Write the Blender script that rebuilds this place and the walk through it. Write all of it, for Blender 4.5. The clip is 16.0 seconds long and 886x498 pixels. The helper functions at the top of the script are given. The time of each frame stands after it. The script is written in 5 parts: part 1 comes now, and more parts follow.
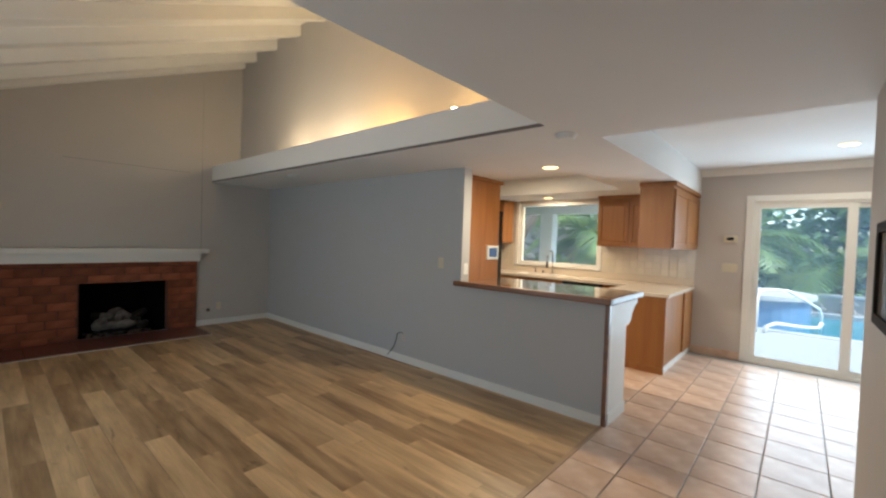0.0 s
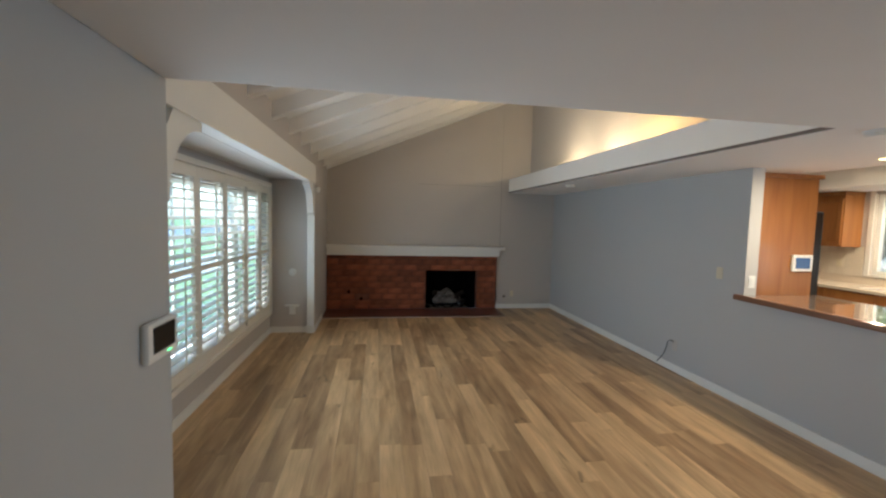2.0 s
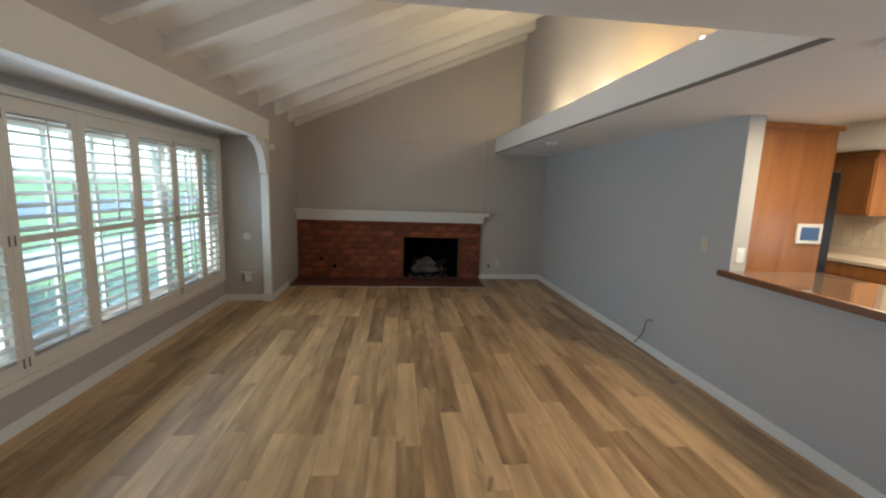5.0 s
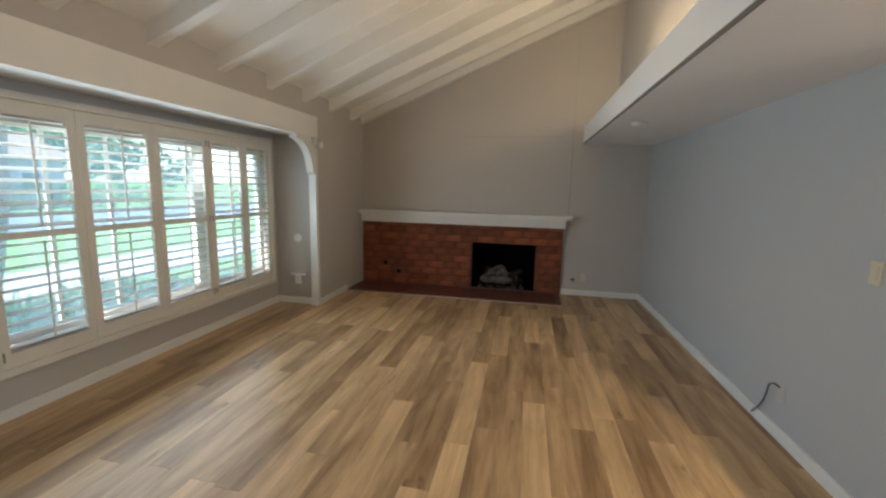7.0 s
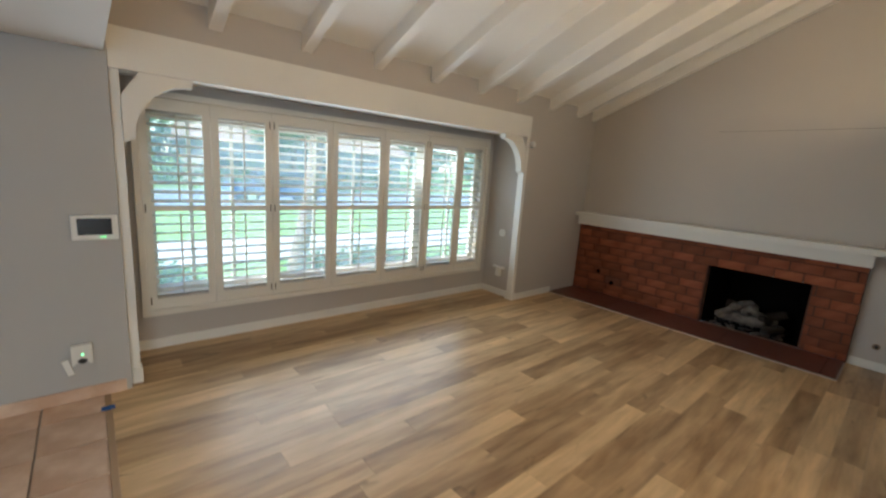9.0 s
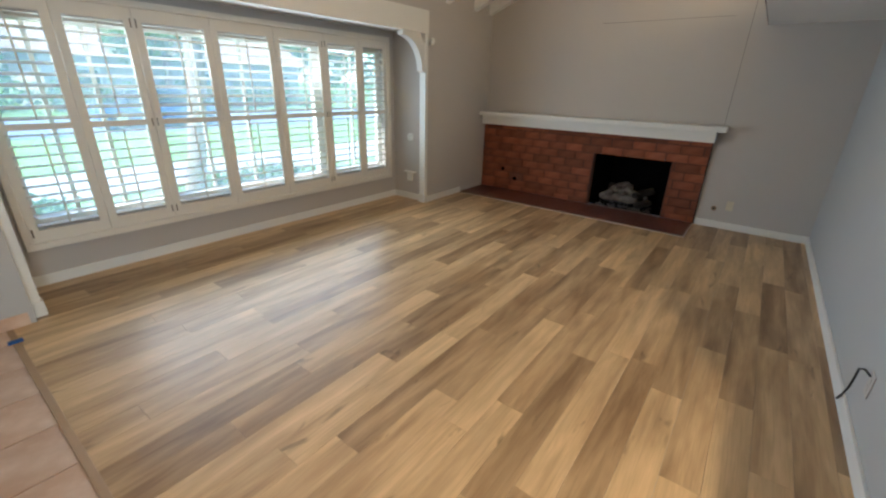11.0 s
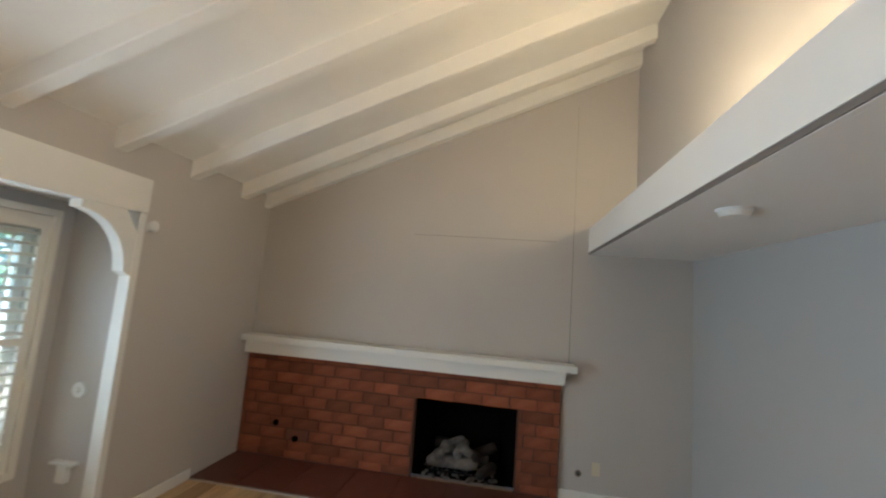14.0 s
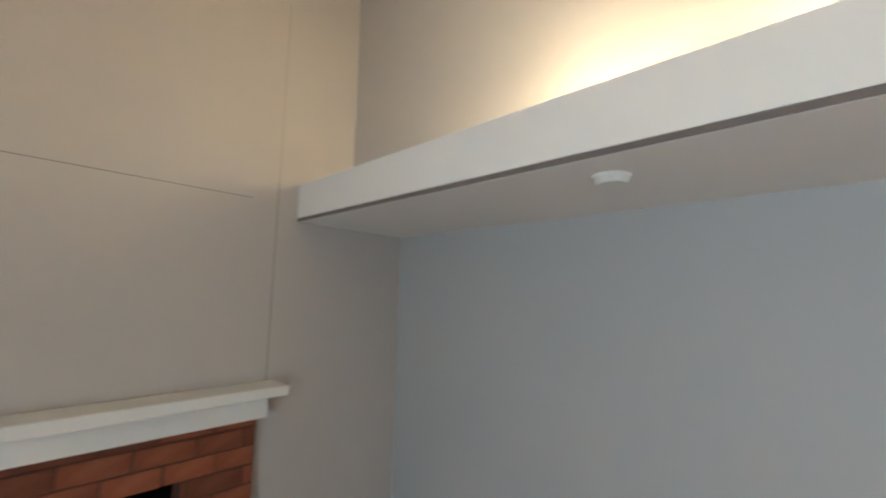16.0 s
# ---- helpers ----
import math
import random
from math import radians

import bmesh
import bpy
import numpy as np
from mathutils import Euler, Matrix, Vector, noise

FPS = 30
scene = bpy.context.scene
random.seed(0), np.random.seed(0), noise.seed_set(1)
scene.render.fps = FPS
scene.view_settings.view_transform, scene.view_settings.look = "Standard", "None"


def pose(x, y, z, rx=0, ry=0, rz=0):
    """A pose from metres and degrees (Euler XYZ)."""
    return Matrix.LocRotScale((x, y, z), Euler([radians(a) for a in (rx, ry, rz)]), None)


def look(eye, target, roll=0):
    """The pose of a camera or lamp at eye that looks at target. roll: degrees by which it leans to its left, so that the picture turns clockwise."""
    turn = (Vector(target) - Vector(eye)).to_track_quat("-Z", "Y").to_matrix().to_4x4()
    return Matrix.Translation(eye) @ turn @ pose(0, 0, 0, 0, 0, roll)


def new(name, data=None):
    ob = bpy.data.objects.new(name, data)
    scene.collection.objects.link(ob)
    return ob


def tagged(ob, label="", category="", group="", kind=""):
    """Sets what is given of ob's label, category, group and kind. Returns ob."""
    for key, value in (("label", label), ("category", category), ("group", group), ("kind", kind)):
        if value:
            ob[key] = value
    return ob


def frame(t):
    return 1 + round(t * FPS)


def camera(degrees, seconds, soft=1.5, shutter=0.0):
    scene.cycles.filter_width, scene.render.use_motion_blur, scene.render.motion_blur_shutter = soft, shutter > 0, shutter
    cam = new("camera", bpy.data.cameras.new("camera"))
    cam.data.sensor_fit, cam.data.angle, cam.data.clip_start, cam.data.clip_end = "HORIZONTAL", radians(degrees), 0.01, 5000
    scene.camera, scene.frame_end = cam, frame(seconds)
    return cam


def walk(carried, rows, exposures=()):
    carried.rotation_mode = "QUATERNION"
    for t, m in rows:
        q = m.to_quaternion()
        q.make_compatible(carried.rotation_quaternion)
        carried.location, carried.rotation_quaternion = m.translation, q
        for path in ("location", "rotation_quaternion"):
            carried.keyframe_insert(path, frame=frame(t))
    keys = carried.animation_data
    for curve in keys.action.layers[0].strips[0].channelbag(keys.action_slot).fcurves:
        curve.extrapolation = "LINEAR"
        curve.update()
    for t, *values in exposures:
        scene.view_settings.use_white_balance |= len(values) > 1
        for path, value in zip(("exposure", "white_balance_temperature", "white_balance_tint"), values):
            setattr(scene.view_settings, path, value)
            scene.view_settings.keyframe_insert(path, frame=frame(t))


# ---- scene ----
cam = camera(94.6, 16.0, soft=2.2, shutter=0.4)
PATH = [
    (0, (0.185, 0.342, 1.466), (-1.133, 1.845, 1.417), 2.0),
    (0.5, (0.363, 0.474, 1.5), (-1.16, 1.771, 1.509), 3.8),
    (1, (0.499, 0.441, 1.572), (-1.312, 1.29, 1.575), 2.9),
    (1.5, (0.706, 0.393, 1.623), (-1.24, 0.853, 1.568), 1.8),
    (2, (0.817, 0.274, 1.652), (-1.152, 0.595, 1.516), 1.5),
    (2.5, (0.834, 0.137, 1.622), (-1.129, 0.468, 1.432), 2.2),
    (3, (0.839, 0.195, 1.632), (-1.11, 0.591, 1.419), 2.2),
    (3.5, (0.765, 0.353, 1.614), (-1.17, 0.802, 1.376), 2.2),
    (4, (0.632, 0.672, 1.615), (-1.313, 1.062, 1.36), 2.2),
    (4.2, (0.592, 0.744, 1.615), (-1.358, 1.106, 1.36), 2.2),
    (6.3, (-0.105, 1.677, 1.568), (-2.077, 1.585, 1.246), 1.6),
    (6.5, (-0.216, 1.735, 1.583), (-2.187, 1.589, 1.279), 1.7),
    (7, (-0.437, 1.999, 1.57), (-2.375, 1.607, 1.27), 1.3),
    (7.5, (-0.613, 2.219, 1.605), (-2.452, 1.476, 1.347), 1.3),
    (8, (-0.798, 2.302, 1.604), (-2.448, 1.195, 1.381), 1.8),
    (8.5, (-0.925, 2.529, 1.607), (-2.323, 1.115, 1.393), 2.6),
    (9, (-0.969, 2.758, 1.638), (-2.263, 1.279, 1.268), 3.9),
    (9.5, (-0.819, 2.949, 1.564), (-2.164, 1.622, 0.91), 4.7),
    (9.7, (-0.782, 3.014, 1.549), (-2.144, 1.772, 0.772), 4.4),
    (11.8, (-1.058, 2.905, 1.551), (-2.691, 1.874, 1.03), 2.3),
    (12, (-1.212, 2.857, 1.585), (-2.876, 1.817, 1.198), 2.5),
    (12.5, (-1.631, 2.674, 1.61), (-3.353, 1.666, 1.472), 3.7),
    (13, (-2.052, 2.493, 1.654), (-3.839, 1.597, 1.678), 5.3),
    (13.5, (-2.412, 2.29, 1.693), (-4.292, 1.628, 1.863), 5.6),
    (14, (-2.689, 1.979, 1.711), (-4.651, 1.667, 1.943), 4.5),
    (14.5, (-2.974, 1.777, 1.716), (-4.96, 1.78, 1.955), 2.9),
    (15, (-3.331, 1.646, 1.758), (-5.288, 1.985, 1.99), 2.2),
    (15.5, (-3.76, 1.391, 1.744), (-5.523, 2.304, 1.985), 3.0),
    (16, (-4.131, 1.434, 1.741), (-5.495, 2.88, 1.967), 1.3),
]
walk(cam, [(t, look(eye, target, roll)) for t, eye, target, roll in PATH], [(0.0, 1.97, 5780, 4), (1.0, 2.04, 5720, 4), (2.5, 2.22, 5620, 4), (3.5, 2.16, 5620, 4), (4.2, 2.02, 5640, 4), (6.5, 2.28, 5800, 4), (8.0, 2.33, 5850, 4), (9.7, 2.45, 5950, 5), (12.0, 2.70, 5400, 3), (13.0, 2.66, 5480, 3), (14.0, 2.74, 5600, 3), (15.0, 2.94, 5520, 4), (15.5, 2.98, 5480, 4), (16.0, 2.84, 5650, 4)])

# ---- light ----
world = bpy.data.worlds.new("sky")
scene.world = world
world.use_nodes = True
wn = world.node_tree.nodes
sky = wn.new("ShaderNodeTexSky")
sky.sky_type, sky.sun_disc = "NISHITA", False
SUN_UP, SUN_TURN = 57.0, 100.0
sky.sun_elevation, sky.sun_rotation = radians(SUN_UP), radians(SUN_TURN)
world.node_tree.links.new(sky.outputs["Color"], wn["Background"].inputs["Color"])
wn["Background"].inputs["Strength"].default_value = 0.115
# daylight through the two wide openings
for name, place, target, size, watts, spread, tint in (("bay_daylight", (-3.15, -1.12, 1.2), (-3.15, 3, 2.3), (2.9, 1.5), 8.8, 155, (0.86, 0.93, 1.0)), ("slider_daylight", (0.58, 6.92, 1.1), (0.58, 3, 0.9), (1.7, 1.9), 13.0, 180, (0.76, 0.90, 1.0))):
    lamp = new(name, bpy.data.lights.new(name, "AREA"))
    lamp.data.shape, lamp.data.size, lamp.data.size_y = "RECTANGLE", *size
    lamp.data.energy, lamp.data.color, lamp.data.spread = watts, tint, radians(spread)
    lamp.matrix_world = look(place, target)
sun = new("sun", bpy.data.lights.new("sun", "SUN"))
sun.data.energy, sun.data.angle, sun.data.color = 2.1, radians(0.6), (1.0, 0.95, 0.88)
sun_way = Vector((math.sin(radians(SUN_TURN)) * math.cos(radians(SUN_UP)), math.cos(radians(SUN_TURN)) * math.cos(radians(SUN_UP)), math.sin(radians(SUN_UP))))
sun.matrix_world = look(sun_way * 30, (0, 0, 0))

# ---- materials ----


def mat(name, colour, rough=0.6, metal=0.0, spread=0.06, scale=6.0, fine=0.03, fine_scale=90.0, bump=0.1, per_object=0.0, coat=0.0, stretch=(1, 1, 1), second=None, second_scale=2.0, second_amount=0.0, spec=0.5):
    """A painted or mineral surface: a base colour that varies at two scales, fine relief and, if wanted, from piece to piece."""
    m = bpy.data.materials.new(name)
    m.use_nodes = True
    nt = m.node_tree
    n, l = nt.nodes, nt.links
    b = n["Principled BSDF"]
    b.inputs["Roughness"].default_value, b.inputs["Metallic"].default_value = rough, metal
    b.inputs["Coat Weight"].default_value = coat
    b.inputs["Specular IOR Level"].default_value = spec
    co = n.new("ShaderNodeTexCoord")
    mp = n.new("ShaderNodeMapping")
    mp.inputs["Scale"].default_value = stretch
    l.new(co.outputs["Object"], mp.inputs["Vector"])
    big, small = n.new("ShaderNodeTexNoise"), n.new("ShaderNodeTexNoise")
    big.inputs["Scale"].default_value, small.inputs["Scale"].default_value = scale, fine_scale
    big.inputs["Detail"].default_value = 4
    for t in (big, small):
        l.new(mp.outputs[0], t.inputs["Vector"])
    add = n.new("ShaderNodeMath")
    add.operation = "MULTIPLY_ADD"
    l.new(big.outputs["Fac"], add.inputs[0])
    add.inputs[1].default_value, add.inputs[2].default_value = 2 * spread, 1 - spread
    add2 = n.new("ShaderNodeMath")
    add2.operation = "MULTIPLY_ADD"
    l.new(small.outputs["Fac"], add2.inputs[0])
    add2.inputs[1].default_value = 2 * fine
    l.new(add.outputs[0], add2.inputs[2])
    value = add2.outputs[0]
    if per_object:
        oi = n.new("ShaderNodeObjectInfo")
        po = n.new("ShaderNodeMath")
        po.operation = "MULTIPLY_ADD"
        po.inputs[1].default_value, po.inputs[2].default_value = 2 * per_object, 1 - per_object
        l.new(oi.outputs["Random"], po.inputs[0])
        mul = n.new("ShaderNodeMath")
        mul.operation = "MULTIPLY"
        l.new(value, mul.inputs[0]), l.new(po.outputs[0], mul.inputs[1])
        value = mul.outputs[0]
    base = n.new("ShaderNodeRGB")
    base.outputs[0].default_value = (*colour, 1)
    source = base.outputs[0]
    if second:
        mx = n.new("ShaderNodeMix")
        mx.data_type = "RGBA"
        sn = n.new("ShaderNodeTexNoise")
        sn.inputs["Scale"].default_value, sn.inputs["Detail"].default_value = second_scale, 5
        l.new(mp.outputs[0], sn.inputs["Vector"])
        rp = n.new("ShaderNodeMapRange")
        rp.inputs["From Min"].default_value, rp.inputs["From Max"].default_value = 0.4, 0.65
        rp.inputs["To Max"].default_value = second_amount
        l.new(sn.outputs["Fac"], rp.inputs["Value"])
        l.new(rp.outputs[0], mx.inputs["Factor"])
        l.new(source, mx.inputs["A"])
        mx.inputs["B"].default_value = (*second, 1)
        source = mx.outputs["Result"]
    hs = n.new("ShaderNodeHueSaturation")
    l.new(source, hs.inputs["Color"]), l.new(value, hs.inputs["Value"])
    l.new(hs.outputs[0], b.inputs["Base Color"])
    if bump:
        bp = n.new("ShaderNodeBump")
        bp.inputs["Strength"].default_value, bp.inputs["Distance"].default_value = bump, 0.01
        l.new(small.outputs["Fac"], bp.inputs["Height"]), l.new(bp.outputs[0], b.inputs["Normal"])
    return m


def leafy(m, share):
    """Lets some of the light through a leaf."""
    n, l = m.node_tree.nodes, m.node_tree.links
    b = n["Principled BSDF"]
    tr, mx = n.new("ShaderNodeBsdfTranslucent"), n.new("ShaderNodeMixShader")
    mx.inputs["Fac"].default_value = share
    l.new(b.inputs["Base Color"].links[0].from_socket, tr.inputs["Color"])
    l.new(b.outputs[0], mx.inputs[1]), l.new(tr.outputs[0], mx.inputs[2])
    l.new(mx.outputs[0], n["Material Output"].inputs["Surface"])
    return m


def glass_mat(name, low, high):
    m = bpy.data.materials.new(name)
    m.use_nodes = True
    b = m.node_tree.nodes["Principled BSDF"]
    b.inputs["Transmission Weight"].default_value, b.inputs["Roughness"].default_value, b.inputs["IOR"].default_value = 1.0, 0.0, 1.1
    b.inputs["Base Color"].default_value = (0.97, 0.99, 0.98, 1)
    # translucent layer mixed in to imitate glare haze over the bright view
    n, l = m.node_tree.nodes, m.node_tree.links
    haze, mx, haze_noise = n.new("ShaderNodeBsdfTranslucent"), n.new("ShaderNodeMixShader"), n.new("ShaderNodeTexNoise")
    haze.inputs["Color"].default_value = (0.76, 0.86, 0.92, 1)
    haze_noise.inputs["Scale"].default_value, haze_noise.inputs["Detail"].default_value = 2.2, 4
    rp = n.new("ShaderNodeMapRange")
    rp.inputs["To Min"].default_value, rp.inputs["To Max"].default_value = low, high
    l.new(haze_noise.outputs["Fac"], rp.inputs["Value"]), l.new(rp.outputs[0], mx.inputs["Fac"])
    l.new(b.outputs[0], mx.inputs[1]), l.new(haze.outputs[0], mx.inputs[2])
    l.new(mx.outputs[0], n["Material Output"].inputs["Surface"])
    return m


def glow_mat(name, colour, strength):
    m = bpy.data.materials.new(name)
    m.use_nodes = True
    b = m.node_tree.nodes["Principled BSDF"]
    b.inputs["Base Color"].default_value = (0.8, 0.8, 0.8, 1)
    b.inputs["Emission Color"].default_value, b.inputs["Emission Strength"].default_value = (*colour, 1), strength
    return m


def wood_mat(name, dark, light, rough=0.45, per_object=0.5, grain=(1.2, 22, 22), coat=0.0, axis_noise=3.0):
    """Wood with a long grain along x of the piece, and a tone of its own for each piece."""
    m = bpy.data.materials.new(name)
    m.use_nodes = True
    nt = m.node_tree
    n, l = nt.nodes, nt.links
    b = n["Principled BSDF"]
    b.inputs["Roughness"].default_value, b.inputs["Coat Weight"].default_value = rough, coat
    co, oi = n.new("ShaderNodeTexCoord"), n.new("ShaderNodeObjectInfo")
    mv = n.new("ShaderNodeVectorMath")
    mv.operation = "MULTIPLY_ADD"
    cx = n.new("ShaderNodeCombineXYZ")
    m37 = n.new("ShaderNodeMath")
    m37.operation = "MULTIPLY"
    m37.inputs[1].default_value = 37.0
    l.new(oi.outputs["Random"], m37.inputs[0])
    for k in range(3):
        l.new(m37.outputs[0], cx.inputs[k])
    mv.inputs[1].default_value = grain
    l.new(co.outputs["Object"], mv.inputs[0]), l.new(cx.outputs[0], mv.inputs[2])
    ns, fs = n.new("ShaderNodeTexNoise"), n.new("ShaderNodeTexNoise")
    ns.inputs["Scale"].default_value, ns.inputs["Detail"].default_value, ns.inputs["Distortion"].default_value = 1.0, 6, 0.6
    fs.inputs["Scale"].default_value, fs.inputs["Detail"].default_value = axis_noise, 3
    l.new(mv.outputs[0], ns.inputs["Vector"])
    l.new(mv.outputs[0], fs.inputs["Vector"])
    ra = n.new("ShaderNodeMath")
    ra.operation = "MULTIPLY_ADD"
    ra.inputs[1].default_value, ra.inputs[2].default_value = per_object, -0.5 * per_object
    l.new(oi.outputs["Random"], ra.inputs[0])
    sm = n.new("ShaderNodeMath")
    sm.operation = "ADD"
    l.new(ns.outputs["Fac"], sm.inputs[0]), l.new(ra.outputs[0], sm.inputs[1])
    sm2 = n.new("ShaderNodeMath")
    sm2.operation = "MULTIPLY_ADD"
    sm2.inputs[1].default_value = 0.3
    l.new(fs.outputs["Fac"], sm2.inputs[0]), l.new(sm.outputs[0], sm2.inputs[2])
    cr = n.new("ShaderNodeValToRGB")
    cr.color_ramp.elements[0].position, cr.color_ramp.elements[1].position = 0.3, 1.0
    cr.color_ramp.elements[0].color, cr.color_ramp.elements[1].color = (*dark, 1), (*light, 1)
    l.new(sm2.outputs[0], cr.inputs["Fac"]), l.new(cr.outputs["Color"], b.inputs["Base Color"])
    bp = n.new("ShaderNodeBump")
    bp.inputs["Strength"].default_value, bp.inputs["Distance"].default_value = 0.12, 0.004
    l.new(ns.outputs["Fac"], bp.inputs["Height"]), l.new(bp.outputs[0], b.inputs["Normal"])
    return m


GREYWALL = mat("cool grey wall paint", (0.46, 0.462, 0.46), 0.75, spread=0.03, scale=1.5, fine=0.015, fine_scale=160, bump=0.06)
WALL = mat("grey wall paint", (0.51, 0.475, 0.44), 0.75, spread=0.03, scale=1.5, fine=0.015, fine_scale=160, bump=0.06)
CEIL = mat("white ceiling paint", (0.78, 0.77, 0.75), 0.85, spread=0.03, scale=2, fine=0.02, fine_scale=220, bump=0.12)
DECK = mat("white painted boards", (0.80, 0.78, 0.735), 0.6, spread=0.05, scale=3, bump=0.08)
TRIM = mat("white trim paint", (0.76, 0.75, 0.71), 0.45, spread=0.03, scale=4, bump=0.04)
CREAM = mat("cream shutter paint", (0.74, 0.70, 0.62), 0.45, spread=0.03, scale=5, bump=0.04)
PLANK = wood_mat("oak vinyl plank", (0.24, 0.142, 0.068), (0.69, 0.485, 0.262), 0.38, 0.40, (1.2, 8.0, 8.0), 0.0, 4.0)
# cloudy heartwood, fine dark pores and small knots in each plank
pn, pl = PLANK.node_tree.nodes, PLANK.node_tree.links
shifted = next(k for k in pn if k.bl_idname == "ShaderNodeVectorMath").outputs[0]
last = pn["Principled BSDF"].inputs["Base Color"].links[0].from_socket
for size, stretched, low, high, floor_value in ((0.55, (1, 1, 1), 0.36, 0.62, 0.82), (7.0, (0.35, 2.2, 1), 0.30, 0.52, 0.91), (1.5, (1.6, 0.8, 1), 0.26, 0.34, 0.60)):
    mp, nz, rg, mul = pn.new("ShaderNodeMapping"), pn.new("ShaderNodeTexNoise"), pn.new("ShaderNodeMapRange"), pn.new("ShaderNodeMix")
    mp.inputs["Scale"].default_value = stretched
    nz.inputs["Scale"].default_value, nz.inputs["Detail"].default_value, nz.inputs["Distortion"].default_value = size, 4, 0.8
    rg.inputs["From Min"].default_value, rg.inputs["From Max"].default_value, rg.inputs["To Min"].default_value, rg.inputs["To Max"].default_value = low, high, floor_value, 1.06
    mul.data_type, mul.blend_type = "RGBA", "MULTIPLY"
    mul.inputs["Factor"].default_value = 1.0
    pl.new(shifted, mp.inputs["Vector"]), pl.new(mp.outputs[0], nz.inputs["Vector"]), pl.new(nz.outputs["Fac"], rg.inputs["Value"])
    pl.new(last, mul.inputs["A"]), pl.new(rg.outputs[0], mul.inputs["B"])
    last = mul.outputs["Result"]
pl.new(last, pn["Principled BSDF"].inputs["Base Color"])
TILE = mat("terracotta tile", (0.55, 0.37, 0.26), 0.34, spread=0.16, scale=5, fine=0.04, fine_scale=60, bump=0.05, per_object=0.07, second=(0.69, 0.55, 0.44), second_scale=5, second_amount=0.75)
GROUT = mat("grey grout", (0.40, 0.36, 0.32), 0.85, spread=0.1, scale=20, bump=0.2)
BRICK = mat("red fireplace brick", (0.185, 0.050, 0.021), 0.85, spread=0.24, scale=11, fine=0.12, fine_scale=70, bump=0.5, per_object=0.30, second=(0.30, 0.115, 0.06), second_scale=8, second_amount=0.3)
MORTAR = mat("dark red mortar", (0.085, 0.040, 0.027), 0.9, spread=0.15, scale=15, bump=0.5)
HEARTH = mat("dark red hearth tile", (0.12, 0.042, 0.029), 0.4, spread=0.2, scale=8, fine=0.06, bump=0.25, per_object=0.12)
SOOT = mat("sooty firebrick", (0.005, 0.0045, 0.004), 0.95, spread=0.3, scale=7, bump=0.4, spec=0.0)
MAPLE = wood_mat("orange maple", (0.235, 0.085, 0.018), (0.39, 0.168, 0.042), 0.45, 0.1, (9, 9, 0.9), 0.1)
OAKEDGE = wood_mat("walnut edging", (0.10, 0.04, 0.018), (0.25, 0.11, 0.05), 0.35, 0.1, (1, 18, 18), 0.3)
LAMIN = mat("pale laminate", (0.66, 0.58, 0.48), 0.25, spread=0.04, scale=20, bump=0.02)
GRANITE = mat("polished brown stone", (0.16, 0.115, 0.085), 0.04, spread=0.3, scale=45, fine=0.15, fine_scale=160, bump=0.0, coat=1.0)
BLACK = mat("black enamel", (0.012, 0.012, 0.013), 0.25, spread=0.1, bump=0.02)
PLASTIC = mat("white plastic", (0.75, 0.75, 0.72), 0.35, spread=0.02, bump=0.01)
IVORY = mat("ivory plastic", (0.62, 0.56, 0.42), 0.4, spread=0.02, bump=0.01)
STEEL = mat("brushed steel", (0.60, 0.60, 0.60), 0.25, 1.0, spread=0.04, bump=0.02)
DARK = mat("dark rubber", (0.02, 0.02, 0.02), 0.5, spread=0.1, bump=0.05)
GLASS = glass_mat("hazy window glass", 0.14, 0.22)
YARDGLASS = glass_mat("hazy yard glass", 0.08, 0.14)
BULB = glow_mat("warm bulb", (1.0, 0.62, 0.25), 25.0)
CANGLOW = glow_mat("warm can lens", (1.0, 0.66, 0.22), 1.0)
SCREEN = glow_mat("blue screen", (0.10, 0.17, 0.30), 0.12)
SCREEN.node_tree.nodes["Principled BSDF"].inputs["Base Color"].default_value = (0.02, 0.04, 0.08, 1)
LED = glow_mat("green led", (0.1, 1.0, 0.25), 0.8)

# ---- mesh helpers ----


def add_box(bm, lo, hi, bevel=0.0):
    c = [(a + b) / 2 for a, b in zip(lo, hi)]
    s = [abs(b - a) for a, b in zip(lo, hi)]
    got = bmesh.ops.create_cube(bm, size=1.0, matrix=Matrix.Translation(c) @ Matrix.Diagonal((*s, 1)))
    if bevel:
        edges = {e for v in got["verts"] for e in v.link_edges}
        bmesh.ops.bevel(bm, geom=list(edges), offset=min(bevel, min(s) * 0.45), segments=2, profile=0.6, affect="EDGES")
    return bm


def add_cyl(bm, base, r, h, axis="z", n=20, r2=None):
    turn = {"z": Matrix(), "x": Matrix.Rotation(radians(90), 4, "Y"), "y": Matrix.Rotation(radians(-90), 4, "X")}[axis]
    bmesh.ops.create_cone(bm, cap_ends=True, segments=n, radius1=r, radius2=r if r2 is None else r2, depth=h, matrix=Matrix.Translation(base) @ turn @ Matrix.Translation((0, 0, h / 2)))
    return bm


def add_prism(bm, outline, thick, m):
    """A flat outline in x and y, thick along z, laid by m."""
    lo = [bm.verts.new(m @ Vector((x, y, 0))) for x, y in outline]
    hi = [bm.verts.new(m @ Vector((x, y, thick))) for x, y in outline]
    k = len(outline)
    bm.faces.new(lo[::-1]), bm.faces.new(hi)
    for i in range(k):
        bm.faces.new((lo[i], lo[(i + 1) % k], hi[(i + 1) % k], hi[i]))
    return bm


